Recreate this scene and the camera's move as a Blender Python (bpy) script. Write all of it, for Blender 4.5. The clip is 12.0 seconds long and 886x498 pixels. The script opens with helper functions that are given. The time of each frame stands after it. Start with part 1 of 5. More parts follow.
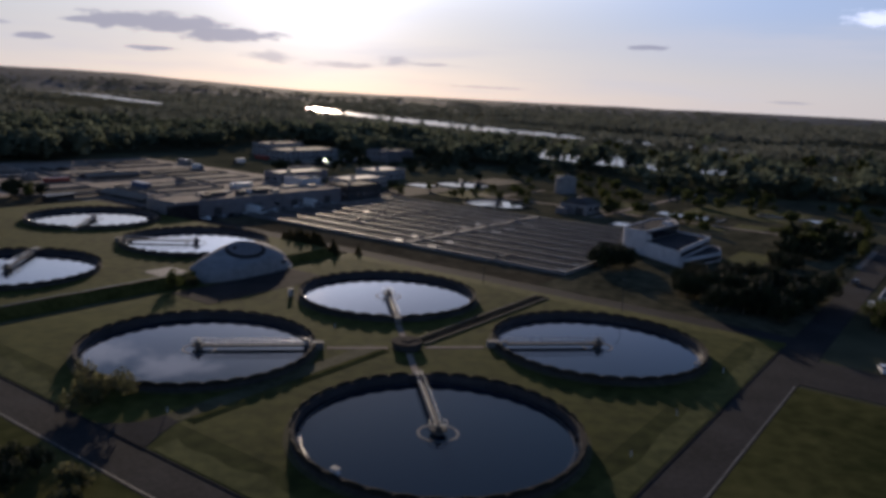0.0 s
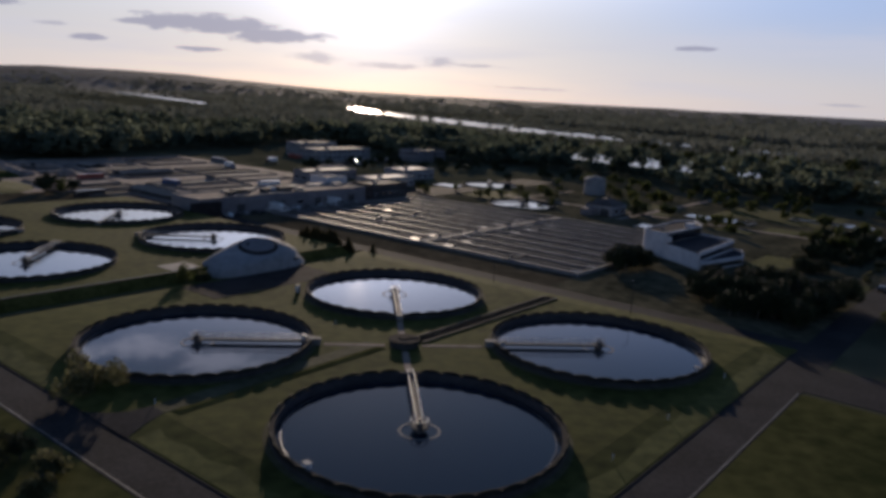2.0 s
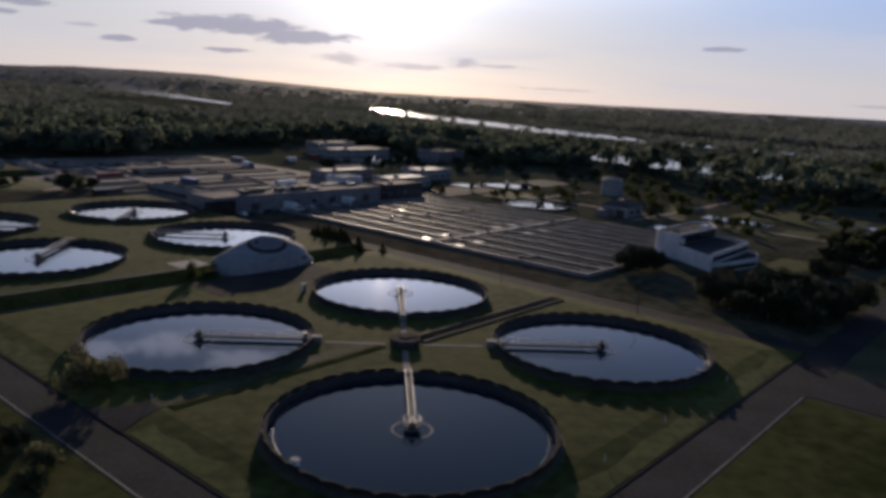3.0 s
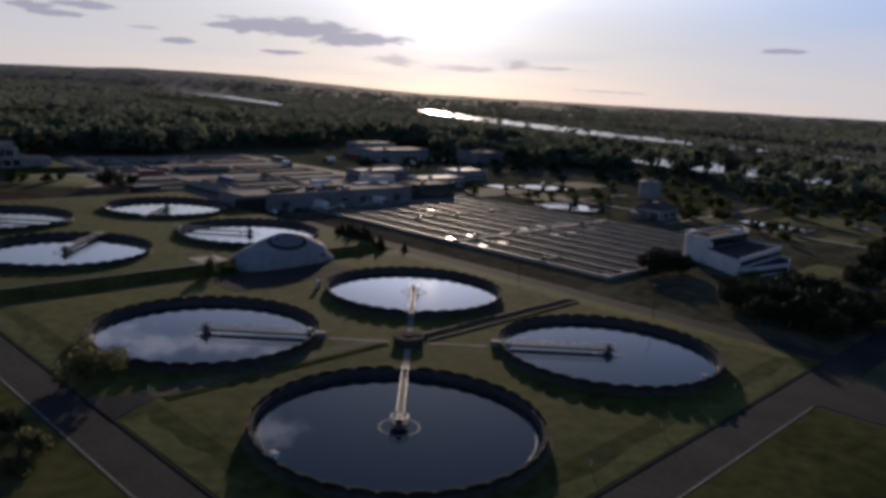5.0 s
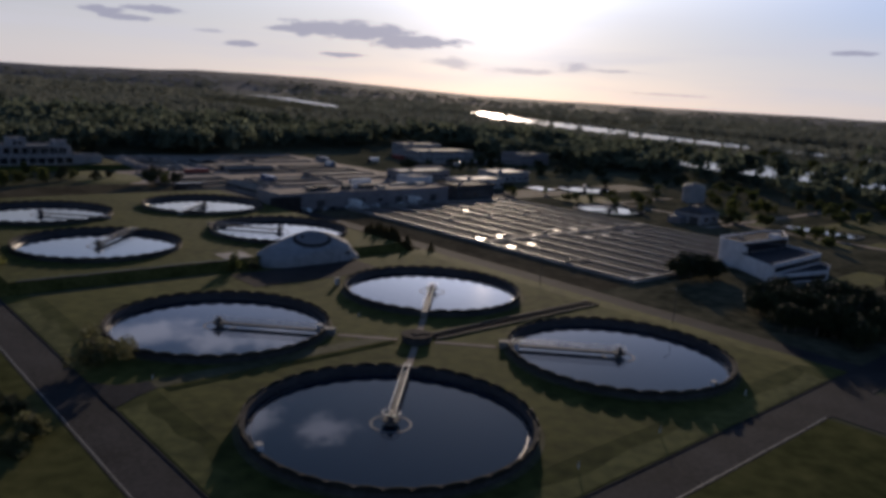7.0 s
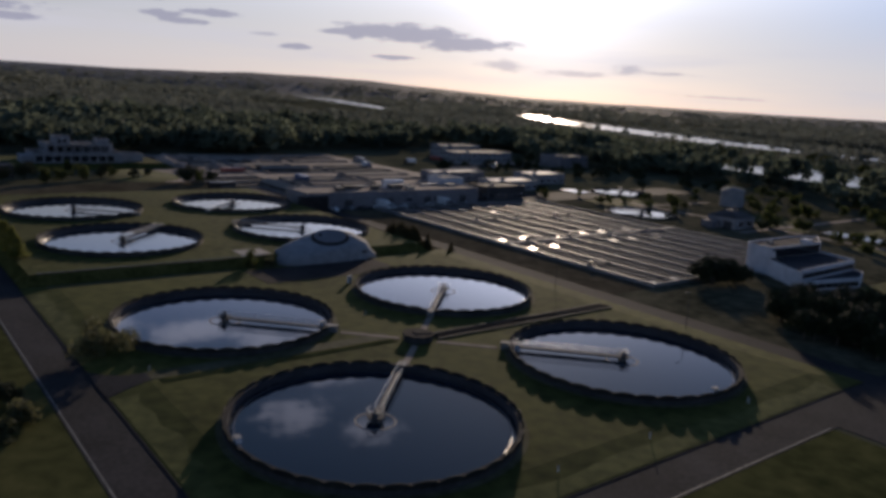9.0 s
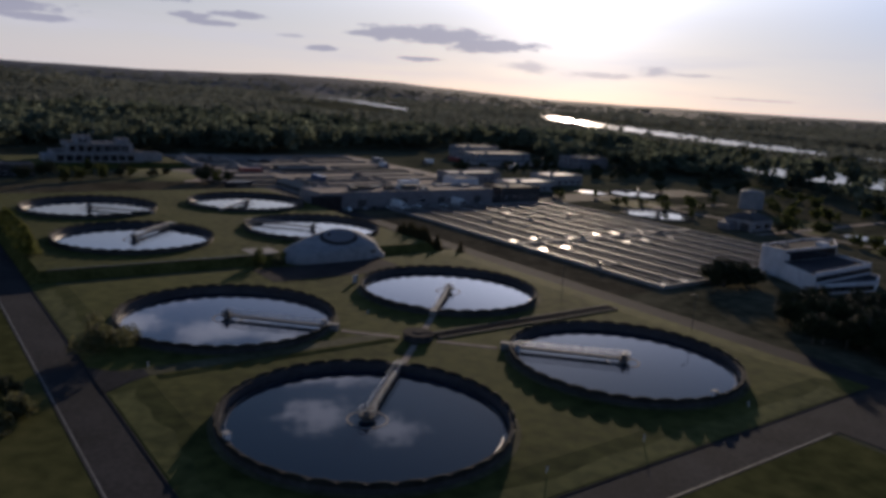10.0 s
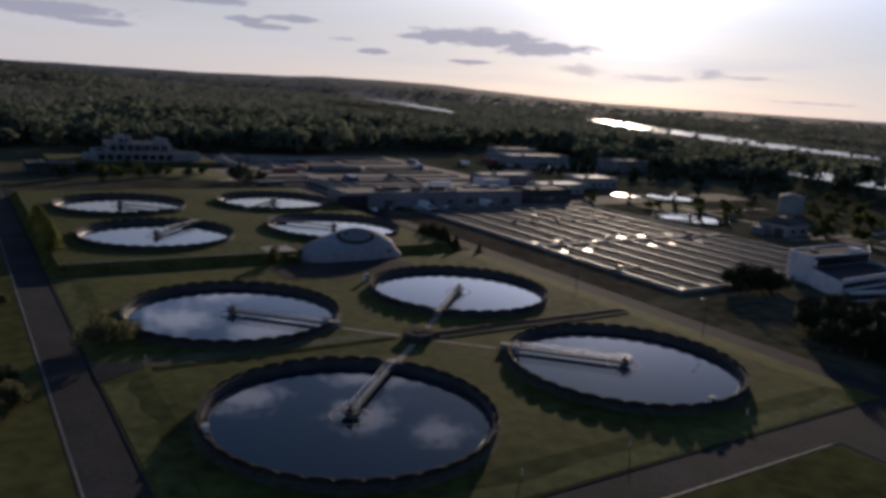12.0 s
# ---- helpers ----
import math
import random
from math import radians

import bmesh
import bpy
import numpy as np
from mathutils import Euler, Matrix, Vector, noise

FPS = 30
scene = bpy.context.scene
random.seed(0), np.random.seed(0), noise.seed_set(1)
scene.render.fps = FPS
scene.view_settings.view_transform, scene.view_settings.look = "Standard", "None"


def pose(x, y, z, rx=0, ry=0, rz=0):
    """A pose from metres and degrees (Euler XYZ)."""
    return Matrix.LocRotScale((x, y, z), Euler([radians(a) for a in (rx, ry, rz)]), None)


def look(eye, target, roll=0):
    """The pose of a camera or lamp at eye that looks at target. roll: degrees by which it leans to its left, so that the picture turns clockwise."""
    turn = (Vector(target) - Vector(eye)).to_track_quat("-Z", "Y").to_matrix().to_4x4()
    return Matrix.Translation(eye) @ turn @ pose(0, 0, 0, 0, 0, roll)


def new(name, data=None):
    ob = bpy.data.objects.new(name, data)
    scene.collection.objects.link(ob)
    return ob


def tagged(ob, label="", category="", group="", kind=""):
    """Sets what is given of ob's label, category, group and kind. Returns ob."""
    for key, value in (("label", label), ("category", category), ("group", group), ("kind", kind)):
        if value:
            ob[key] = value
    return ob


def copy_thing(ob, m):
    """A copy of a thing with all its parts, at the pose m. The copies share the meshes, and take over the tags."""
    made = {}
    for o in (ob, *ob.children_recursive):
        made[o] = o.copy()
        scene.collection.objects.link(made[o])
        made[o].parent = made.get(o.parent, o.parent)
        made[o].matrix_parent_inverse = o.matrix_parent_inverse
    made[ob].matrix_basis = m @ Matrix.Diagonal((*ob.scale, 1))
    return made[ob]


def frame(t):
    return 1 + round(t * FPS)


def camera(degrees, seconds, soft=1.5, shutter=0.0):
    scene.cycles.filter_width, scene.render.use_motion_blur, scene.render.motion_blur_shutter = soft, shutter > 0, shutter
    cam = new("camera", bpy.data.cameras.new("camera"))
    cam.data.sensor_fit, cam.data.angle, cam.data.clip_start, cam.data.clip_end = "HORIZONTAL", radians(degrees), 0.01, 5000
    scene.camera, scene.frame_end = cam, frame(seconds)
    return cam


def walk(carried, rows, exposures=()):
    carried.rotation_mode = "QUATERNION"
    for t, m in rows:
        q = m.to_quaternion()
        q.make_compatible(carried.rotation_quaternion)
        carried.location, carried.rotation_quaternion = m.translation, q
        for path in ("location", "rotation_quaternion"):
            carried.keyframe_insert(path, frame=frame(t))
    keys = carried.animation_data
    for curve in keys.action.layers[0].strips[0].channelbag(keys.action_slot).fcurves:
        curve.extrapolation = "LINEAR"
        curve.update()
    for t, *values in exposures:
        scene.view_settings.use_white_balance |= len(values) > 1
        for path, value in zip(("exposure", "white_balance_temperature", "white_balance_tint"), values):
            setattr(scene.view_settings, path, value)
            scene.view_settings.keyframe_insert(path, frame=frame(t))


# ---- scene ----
cam = camera(59.6, 12.0, soft=3.9)
METRES, EYE, TILT, LEAN, TURN = 52.0, 48.5, -11.1, -2.8, 0.0
ROWS = [
    (0.0, 0.0, 0.0, 0.0, -0.0, 0.0, 0.0),
    (0.5, 0.0395, 0.0036, -0.0026, 0.74, 0.01, -0.19),
    (1.0, 0.0796, 0.0073, -0.0052, 1.5, 0.02, -0.4),
    (1.5, 0.1189, 0.0117, -0.0075, 2.26, 0.04, -0.6),
    (2.0, 0.1597, 0.0151, -0.0091, 3.09, 0.05, -0.81),
    (2.5, 0.2009, 0.02, -0.0112, 3.94, 0.06, -1.02),
    (3.0, 0.2411, 0.025, -0.0134, 4.84, 0.08, -1.24),
    (5.0, 0.4022, 0.0551, -0.0211, 8.49, 0.12, -2.14),
    (5.5, 0.442, 0.0635, -0.023, 9.39, 0.13, -2.35),
    (6.0, 0.4835, 0.0721, -0.0245, 10.45, 0.13, -2.61),
    (6.5, 0.524, 0.0805, -0.0255, 11.49, 0.12, -2.87),
    (7.0, 0.564, 0.0919, -0.0266, 12.53, 0.11, -3.11),
    (9.0, 0.7246, 0.1456, -0.0285, 16.12, 0.07, -3.98),
    (9.5, 0.7644, 0.1596, -0.0293, 17.0, 0.06, -4.19),
    (10.0, 0.8041, 0.1751, -0.0296, 17.89, 0.05, -4.4),
    (10.5, 0.844, 0.1907, -0.0291, 18.77, 0.03, -4.59),
    (11.0, 0.8838, 0.2066, -0.0293, 19.67, 0.01, -4.8),
    (11.5, 0.9229, 0.2247, -0.0288, 20.56, -0.02, -5.0),
    (12.0, 0.9628, 0.2431, -0.0283, 21.45, -0.04, -5.18),
]
walk(cam, [(t, pose(0, 0, EYE, TILT, LEAN, TURN) @ pose(METRES * x, METRES * y, METRES * z, 90 + pitch, roll, yaw)) for t, x, y, z, yaw, pitch, roll in ROWS],
     exposures=[(0.0, -0.43, 5600, 19), (12.0, -0.43, 5600, 19)])

SUN_EL, SUN_AZ = 10.4, -9.0  # degrees; azimuth from +y towards +x

# ---- world and sun ----
world = bpy.data.worlds.new("sky")
scene.world = world
world.use_nodes = True
WN, WL = world.node_tree.nodes, world.node_tree.links
WN.clear()


def wmath(op, a, b=0.0, clamp=False):
    n = WN.new("ShaderNodeMath")
    n.operation, n.use_clamp = op, clamp
    for i, v in enumerate((a, b)):
        if isinstance(v, (int, float)):
            n.inputs[i].default_value = v
        else:
            WL.new(v, n.inputs[i])
    return n.outputs[0]


def wmix(f, a, b):
    n = WN.new("ShaderNodeMix")
    n.data_type = "RGBA"
    for i, v in ((0, f), (6, a), (7, b)):
        if isinstance(v, (int, float, tuple)):
            n.inputs[i].default_value = v
        else:
            WL.new(v, n.inputs[i])
    return n.outputs[2]


def wnoise(vec, scale, detail=5.0, rough=0.55):
    n = WN.new("ShaderNodeTexNoise")
    n.inputs["Scale"].default_value, n.inputs["Detail"].default_value, n.inputs["Roughness"].default_value = scale, detail, rough
    WL.new(vec, n.inputs["Vector"])
    return n.outputs["Fac"]


def wxyz(x, y, z):
    n = WN.new("ShaderNodeCombineXYZ")
    for i, v in enumerate((x, y, z)):
        if isinstance(v, (int, float)):
            n.inputs[i].default_value = v
        else:
            WL.new(v, n.inputs[i])
    return n.outputs[0]


def wsmooth(v, lo, hi):
    n = WN.new("ShaderNodeMapRange")
    n.interpolation_type = "SMOOTHSTEP"
    WL.new(v, n.inputs[0])
    n.inputs[1].default_value, n.inputs[2].default_value = lo, hi
    return n.outputs[0]


sky = WN.new("ShaderNodeTexSky")
sky.sky_type, sky.sun_disc = "NISHITA", False
sky.sun_elevation, sky.sun_rotation = radians(SUN_EL), radians(SUN_AZ)
sky.altitude, sky.air_density, sky.dust_density, sky.ozone_density = 0, 1.0, 0.5, 2.5
tex = WN.new("ShaderNodeTexCoord")
sep = WN.new("ShaderNodeSeparateXYZ")
WL.new(tex.outputs["Generated"], sep.inputs[0])
dx, dy, dz = sep.outputs
AZ = wmath("MULTIPLY", wmath("ARCTAN2", dx, dy), 57.2958)
EL = wmath("MULTIPLY", wmath("ARCSINE", dz), 57.2958)
low = wxyz(wmath("MULTIPLY", AZ, 0.32), wmath("MULTIPLY", EL, 1.1), 0.0)
rag = wnoise(low, 1.0, 6.0, 0.6)
fine = wnoise(low, 3.2, 4.0, 0.6)
rough_edge = wmath("ADD", wmath("MULTIPLY", wmath("SUBTRACT", rag, 0.5), 2.4), wmath("MULTIPLY", wmath("SUBTRACT", fine, 0.5), 1.7))


def cloud_field(spots, lo, hi, ragged):
    """The densest of several ragged clouds, each of azimuth, elevation, half width and half height in degrees."""
    field = None
    for az, el, wa, we in spots:
        a = wmath("DIVIDE", wmath("SUBTRACT", AZ, az), wa)
        e = wmath("DIVIDE", wmath("SUBTRACT", EL, el), we)
        r = wmath("ADD", wmath("SQRT", wmath("ADD", wmath("MULTIPLY", a, a), wmath("MULTIPLY", e, e))), wmath("MULTIPLY", rough_edge, ragged))
        m = wmath("SUBTRACT", 1.0, wsmooth(r, lo, hi))
        field = m if field is None else wmath("MAXIMUM", field, m)
    return field


# flat-bottomed grey clouds low over the hills
grey = cloud_field(((-19.6, 4.0, 4.6, 0.62), (-15.2, 3.5, 3.4, 0.5), (-23.8, 3.85, 2.4, 0.24),                     (-20.3, 2.3, 1.5, 0.16), (-27.3, 2.6, 1.2, 0.2), (14.2, 4.05, 1.3, 0.15), (-48.6, 3.7, 4.6, 0.5), (-45.8, 3.15, 2.6, 0.25), (-36.3, 4.1, 1.5, 0.24), (-34.5, 3.7, 1.7, 0.2),
                    (-32.9, 4.4, 1.8, 0.24), (-39.0, 5.2, 3.2, 0.3)), 0.7, 1.2, 0.75)
faint = cloud_field(((-12.5, 2.2, 1.7, 0.42), (-7.4, 1.9, 2.4, 0.26), (-3.6, 2.35, 1.2, 0.42), (-1.0, 2.25, 1.9, 0.12), (-29.5, 3.3, 0.9, 0.12), (2.7, 0.85, 3.0, 0.08), (23.8, 0.75, 1.6, 0.08)), 0.4, 1.25, 0.75)
# white clouds higher up, which the tanks mirror
cum = cloud_field(((-24.2, 18.2, 2.6, 0.8), (-19.0, 19.5, 3.0, 0.8), (-33.5, 17.7, 3.6, 0.8), (-40.5, 17.0, 2.6, 1.0), (-28.6, 18.4, 2.4, 0.6), (-25.6, 21.1, 3.6, 0.6), (-26.6, 23.7, 2.6, 1.1),
                   (-20.8, 24.7, 2.4, 0.9), (-36.0, 22.5, 3.0, 1.0), (-38.0, 15.0, 3.0, 0.6), (28.6, 6.2, 1.6, 0.5)), 0.3, 1.35, 1.15)
veil = wmath("MULTIPLY", wsmooth(wnoise(wxyz(wmath("MULTIPLY", AZ, 0.06), wmath("MULTIPLY", EL, 0.55), 3.0), 1.0, 5.0), 0.42, 0.72), wmath("SUBTRACT", 1.0, wsmooth(EL, 3.5, 9.0)))
# clouds and haze scatter most light forwards, round the sun
se, sa = radians(SUN_EL), radians(SUN_AZ)
near_sun = wmath("ADD", wmath("ADD", wmath("MULTIPLY", dx, math.sin(sa) * math.cos(se)), wmath("MULTIPLY", dy, math.cos(sa) * math.cos(se))), wmath("MULTIPLY", dz, math.sin(se)))
haze = wmath("MULTIPLY", wmath("SUBTRACT", 1.0, wsmooth(EL, 9.0, 24.0)), 0.82)
warm = wmix(wsmooth(near_sun, 0.0, 0.85), (2.6, 3.0, 3.6, 1.0), (9.0, 8.1, 7.1, 1.0))
cool = wmix(wsmooth(near_sun, 0.0, 0.75), (2.4, 2.9, 3.7, 1.0), (5.9, 7.0, 8.7, 1.0))
deep = wmix(wsmooth(near_sun, 0.0, 0.75), (2.0, 2.6, 3.8, 1.0), (3.1, 4.4, 7.9, 1.0))
milky = wmix(wsmooth(AZ, -4.0, 24.0), wmix(wsmooth(AZ, -62.0, -18.0), (5.6, 5.6, 5.3, 1.0), (8.2, 7.8, 6.8, 1.0)), cool)
c1 = wmix(haze, sky.outputs[0], wmix(wsmooth(EL, 1.0, 7.5), warm, wmix(wsmooth(EL, 8.0, 13.0), milky, wmix(wsmooth(EL, 11.0, 17.0), cool, deep))))
c1 = wmix(wmath("MULTIPLY", veil, 0.5), c1, (8.6, 8.1, 7.5, 1.0))
# a sheet of thin bright cloud round and above the sun
sheet_a = wmath("DIVIDE", wmath("SUBTRACT", AZ, -11.0), 22.0)
sheet_e = wmath("DIVIDE", wmath("SUBTRACT", EL, 12.0), 4.6)
thin = wmath("POWER", 2.718, wmath("MULTIPLY", wmath("ADD", wmath("MULTIPLY", sheet_a, sheet_a), wmath("MULTIPLY", sheet_e, sheet_e)), -1.0))
glow = wmath("ADD", wmath("MULTIPLY", wmath("POWER", wmath("MAXIMUM", near_sun, 0.0), 200.0), 11.0), wmath("MULTIPLY", thin, 14.0))
addc = WN.new("ShaderNodeMix")
addc.data_type, addc.blend_type = "RGBA", "ADD"
addc.inputs[0].default_value = 1.0
WL.new(c1, addc.inputs[6])
WL.new(wxyz(glow, wmath("MULTIPLY", glow, 0.99), wmath("MULTIPLY", glow, 1.01)), addc.inputs[7])
c2 = wmix(wmath("MULTIPLY", cum, 0.8), addc.outputs[2], wmix(wsmooth(near_sun, 0.2, 0.9), (3.4, 4.0, 5.0, 1.0), (15.0, 15.0, 16.0, 1.0)))
c3 = wmix(wmath("MULTIPLY", wmath("MAXIMUM", grey, wmath("MULTIPLY", faint, 0.62)), 0.74), c2, (4.2, 4.0, 4.5, 1.0))
bg = WN.new("ShaderNodeBackground")
bg.inputs["Strength"].default_value = 0.1
WL.new(c3, bg.inputs["Color"])
out = WN.new("ShaderNodeOutputWorld")
WL.new(bg.outputs[0], out.inputs[0])

sun = new("sun", bpy.data.lights.new("sun", "SUN"))
sun.data.energy, sun.data.angle, sun.data.color = 5.0, radians(0.8), (1.0, 0.76, 0.46)
SUN_DIR = Vector((math.sin(radians(SUN_AZ)) * math.cos(radians(SUN_EL)), math.cos(radians(SUN_AZ)) * math.cos(radians(SUN_EL)), math.sin(radians(SUN_EL))))
sun.matrix_world = look(tuple(SUN_DIR * 900), (0, 0, 0))

# ---- materials ----


ALBEDO = 1.15


def material(name, dark, light, scale=1.0, rough=0.8, metal=0.0, bump=0.2, big=0.15, island=0.0, spec=0.4, each=0.0):
    """Two colours mixed by a fine and a coarse noise; island / each: spread of brightness from piece to piece."""
    m = bpy.data.materials.new(name)
    m.use_nodes = True
    nt = m.node_tree
    b = nt.nodes["Principled BSDF"]
    tc = nt.nodes.new("ShaderNodeNewGeometry")
    n1, n2 = nt.nodes.new("ShaderNodeTexNoise"), nt.nodes.new("ShaderNodeTexNoise")
    for n, s, d in ((n1, scale, 6.0), (n2, scale * big, 4.0)):
        n.inputs["Scale"].default_value, n.inputs["Detail"].default_value = s, d
        nt.links.new(tc.outputs["Position"], n.inputs["Vector"])
    add = nt.nodes.new("ShaderNodeMath")
    add.operation = "ADD"
    nt.links.new(n1.outputs["Fac"], add.inputs[0])
    nt.links.new(n2.outputs["Fac"], add.inputs[1])
    ramp = nt.nodes.new("ShaderNodeMapRange")
    ramp.inputs[1].default_value, ramp.inputs[2].default_value = 0.72, 1.28
    nt.links.new(add.outputs[0], ramp.inputs[0])
    mix = nt.nodes.new("ShaderNodeMix")
    mix.data_type = "RGBA"
    mix.inputs[6].default_value, mix.inputs[7].default_value = [(*[min(0.8, c * ALBEDO) for c in col], 1) for col in (dark, light)]
    nt.links.new(ramp.outputs[0], mix.inputs[0])
    col = mix.outputs[2]
    for amount, kind in ((island, "island"), (each, "each")):
        if amount:
            hsv = nt.nodes.new("ShaderNodeHueSaturation")
            mr = nt.nodes.new("ShaderNodeMapRange")
            mr.inputs[3].default_value, mr.inputs[4].default_value = 1 - amount, 1 + amount
            if kind == "island":
                nt.links.new(tc.outputs["Random Per Island"], mr.inputs[0])
            else:
                oi = nt.nodes.new("ShaderNodeObjectInfo")
                nt.links.new(oi.outputs["Random"], mr.inputs[0])
            nt.links.new(mr.outputs[0], hsv.inputs["Value"])
            nt.links.new(col, hsv.inputs["Color"])
            col = hsv.outputs[0]
    nt.links.new(col, b.inputs["Base Color"])
    b.inputs["Roughness"].default_value, b.inputs["Metallic"].default_value = rough, metal
    b.inputs["Specular IOR Level"].default_value = spec
    if bump:
        bp = nt.nodes.new("ShaderNodeBump")
        bp.inputs["Strength"].default_value, bp.inputs["Distance"].default_value = bump, 0.1
        nt.links.new(n1.outputs["Fac"], bp.inputs["Height"])
        nt.links.new(bp.outputs[0], b.inputs["Normal"])
    return m


GRASS = material("grass", (0.024, 0.03, 0.008), (0.084, 0.086, 0.024), 0.4, 0.95, bump=0.6, big=0.06, spec=0.04)
ROUGH = material("rough_grass", (0.032, 0.036, 0.014), (0.085, 0.082, 0.032), 0.35, 0.95, bump=0.6, big=0.1, spec=0.0)
MEADOW = material("meadow", (0.034, 0.036, 0.024), (0.11, 0.105, 0.066), 0.06, 0.95, bump=0.2, big=0.12, spec=0.0)
# Bluish grey for the far hills: distance haze put into the base colour.
HILL = material("haze_tinted_hillside", (0.04, 0.045, 0.052), (0.11, 0.117, 0.13), 0.018, 0.95, bump=0.8, big=0.25, spec=0.03)
ASPHALT = material("asphalt", (0.017, 0.017, 0.019), (0.038, 0.037, 0.04), 1.4, 0.95, bump=0.15, big=0.08, spec=0.06)
GRAVEL = material("gravel_yard", (0.13, 0.105, 0.09), (0.29, 0.24, 0.205), 0.25, 0.95, bump=0.3, big=0.1, spec=0.08)
LITTER = material("leaf_litter", (0.026, 0.028, 0.019), (0.11, 0.1, 0.066), 0.35, 0.95, bump=0.2, big=0.2, spec=0.0)
PATHWAY = material("trodden_path", (0.045, 0.045, 0.026), (0.1, 0.096, 0.06), 0.8, 0.95, bump=0.2, big=0.15, spec=0.05)
EARTH = material("bare_earth", (0.034, 0.03, 0.021), (0.105, 0.09, 0.062), 0.3, 0.95, bump=0.15, big=0.15, spec=0.0)
BANK = material("overgrown_bank", (0.034, 0.036, 0.01), (0.095, 0.088, 0.028), 0.9, 0.95, bump=0.3, big=0.2, spec=0.0)
CONCRETE = material("concrete", (0.12, 0.115, 0.11), (0.22, 0.21, 0.2), 1.2, 0.85, bump=0.25, big=0.12)
VERGE = material("paler_grass", (0.036, 0.042, 0.01), (0.115, 0.114, 0.032), 0.5, 0.95, bump=0.6, big=0.08, spec=0.1)
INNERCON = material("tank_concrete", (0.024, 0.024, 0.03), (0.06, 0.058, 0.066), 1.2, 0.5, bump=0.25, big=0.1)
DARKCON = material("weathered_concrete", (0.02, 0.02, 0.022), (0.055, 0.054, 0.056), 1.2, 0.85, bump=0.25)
COVER = material("roof_membrane", (0.018, 0.019, 0.024), (0.045, 0.046, 0.056), 0.8, 0.95, bump=0.1, spec=0.05)
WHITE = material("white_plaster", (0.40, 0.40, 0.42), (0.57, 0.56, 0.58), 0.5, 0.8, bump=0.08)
PAINT = material("road_paint", (0.045, 0.045, 0.045), (0.14, 0.14, 0.136), 0.8, 0.7, bump=0.05)
STEEL = material("galvanised_steel", (0.35, 0.36, 0.37), (0.5, 0.5, 0.5), 3.0, 0.55, metal=0.7, bump=0.03)
DARKSTEEL = material("dark_painted_steel", (0.03, 0.032, 0.035), (0.06, 0.06, 0.065), 3.0, 0.5, metal=0.3, bump=0.05)
GLASS = material("dark_glazing", (0.01, 0.012, 0.016), (0.02, 0.022, 0.028), 1.0, 0.08, bump=0.0, spec=0.6)
ROOF = material("roof_felt", (0.04, 0.04, 0.043), (0.085, 0.08, 0.08), 0.6, 0.9, bump=0.15, spec=0.15)
FACADE = material("grey_plaster", (0.12, 0.115, 0.125), (0.2, 0.19, 0.2), 0.5, 0.85, bump=0.1)
OFFICEWALL = material("pale_render", (0.16, 0.16, 0.17), (0.27, 0.265, 0.27), 0.5, 0.85, bump=0.1)
FIBRE = material("fibre_cement_roof", (0.11, 0.095, 0.08), (0.22, 0.19, 0.165), 0.5, 0.85, bump=0.1, spec=0.2)
BITUMEN = material("bitumen", (0.022, 0.02, 0.021), (0.045, 0.04, 0.04), 1.0, 0.95, bump=0.2, spec=0.03)
TINROOF = material("sheet_metal_roof", (0.15, 0.145, 0.14), (0.27, 0.26, 0.25), 0.4, 0.75, metal=0.0, bump=0.05, spec=0.2)
GLAREROOF = material("galvanised_sheet_roof", (0.3, 0.29, 0.28), (0.46, 0.45, 0.44), 0.4, 0.75, metal=0.1, bump=0.08, spec=0.2)
BARK = material("bark", (0.05, 0.04, 0.03), (0.11, 0.09, 0.07), 3.0, 0.9)


def translucent(m, share):
    """Lets part of the light through the leaves."""
    nt = m.node_tree
    p, o = nt.nodes["Principled BSDF"], nt.nodes["Material Output"]
    t, mix = nt.nodes.new("ShaderNodeBsdfTranslucent"), nt.nodes.new("ShaderNodeMixShader")
    nt.links.new(p.inputs["Base Color"].links[0].from_socket, t.inputs["Color"])
    mix.inputs[0].default_value = share
    nt.links.new(p.outputs[0], mix.inputs[1])
    nt.links.new(t.outputs[0], mix.inputs[2])
    nt.links.new(mix.outputs[0], o.inputs[0])
    return m


LEAF = translucent(material("leaves", (0.035, 0.045, 0.012), (0.075, 0.085, 0.025), 0.8, 0.7, bump=0, island=0.35, spec=0.2), 0.45)
LEAFY = translucent(material("yellowing_leaves", (0.11, 0.12, 0.025), (0.22, 0.22, 0.06), 0.8, 0.7, bump=0, island=0.35, spec=0.2), 0.6)
LEAFO = translucent(material("grey_olive_leaves", (0.06, 0.062, 0.03), (0.13, 0.125, 0.06), 0.8, 0.7, bump=0, island=0.35, spec=0.2), 0.4)
LEAFB = translucent(material("brown_leaves", (0.045, 0.038, 0.016), (0.1, 0.082, 0.03), 0.8, 0.7, bump=0, island=0.3, spec=0.15), 0.4)
LEAFD = material("dark_leaves", (0.015, 0.02, 0.01), (0.035, 0.042, 0.016), 0.8, 0.75, bump=0, island=0.35, spec=0.15)
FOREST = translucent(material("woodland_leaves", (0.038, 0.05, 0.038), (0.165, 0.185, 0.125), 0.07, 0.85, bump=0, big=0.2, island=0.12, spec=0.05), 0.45)
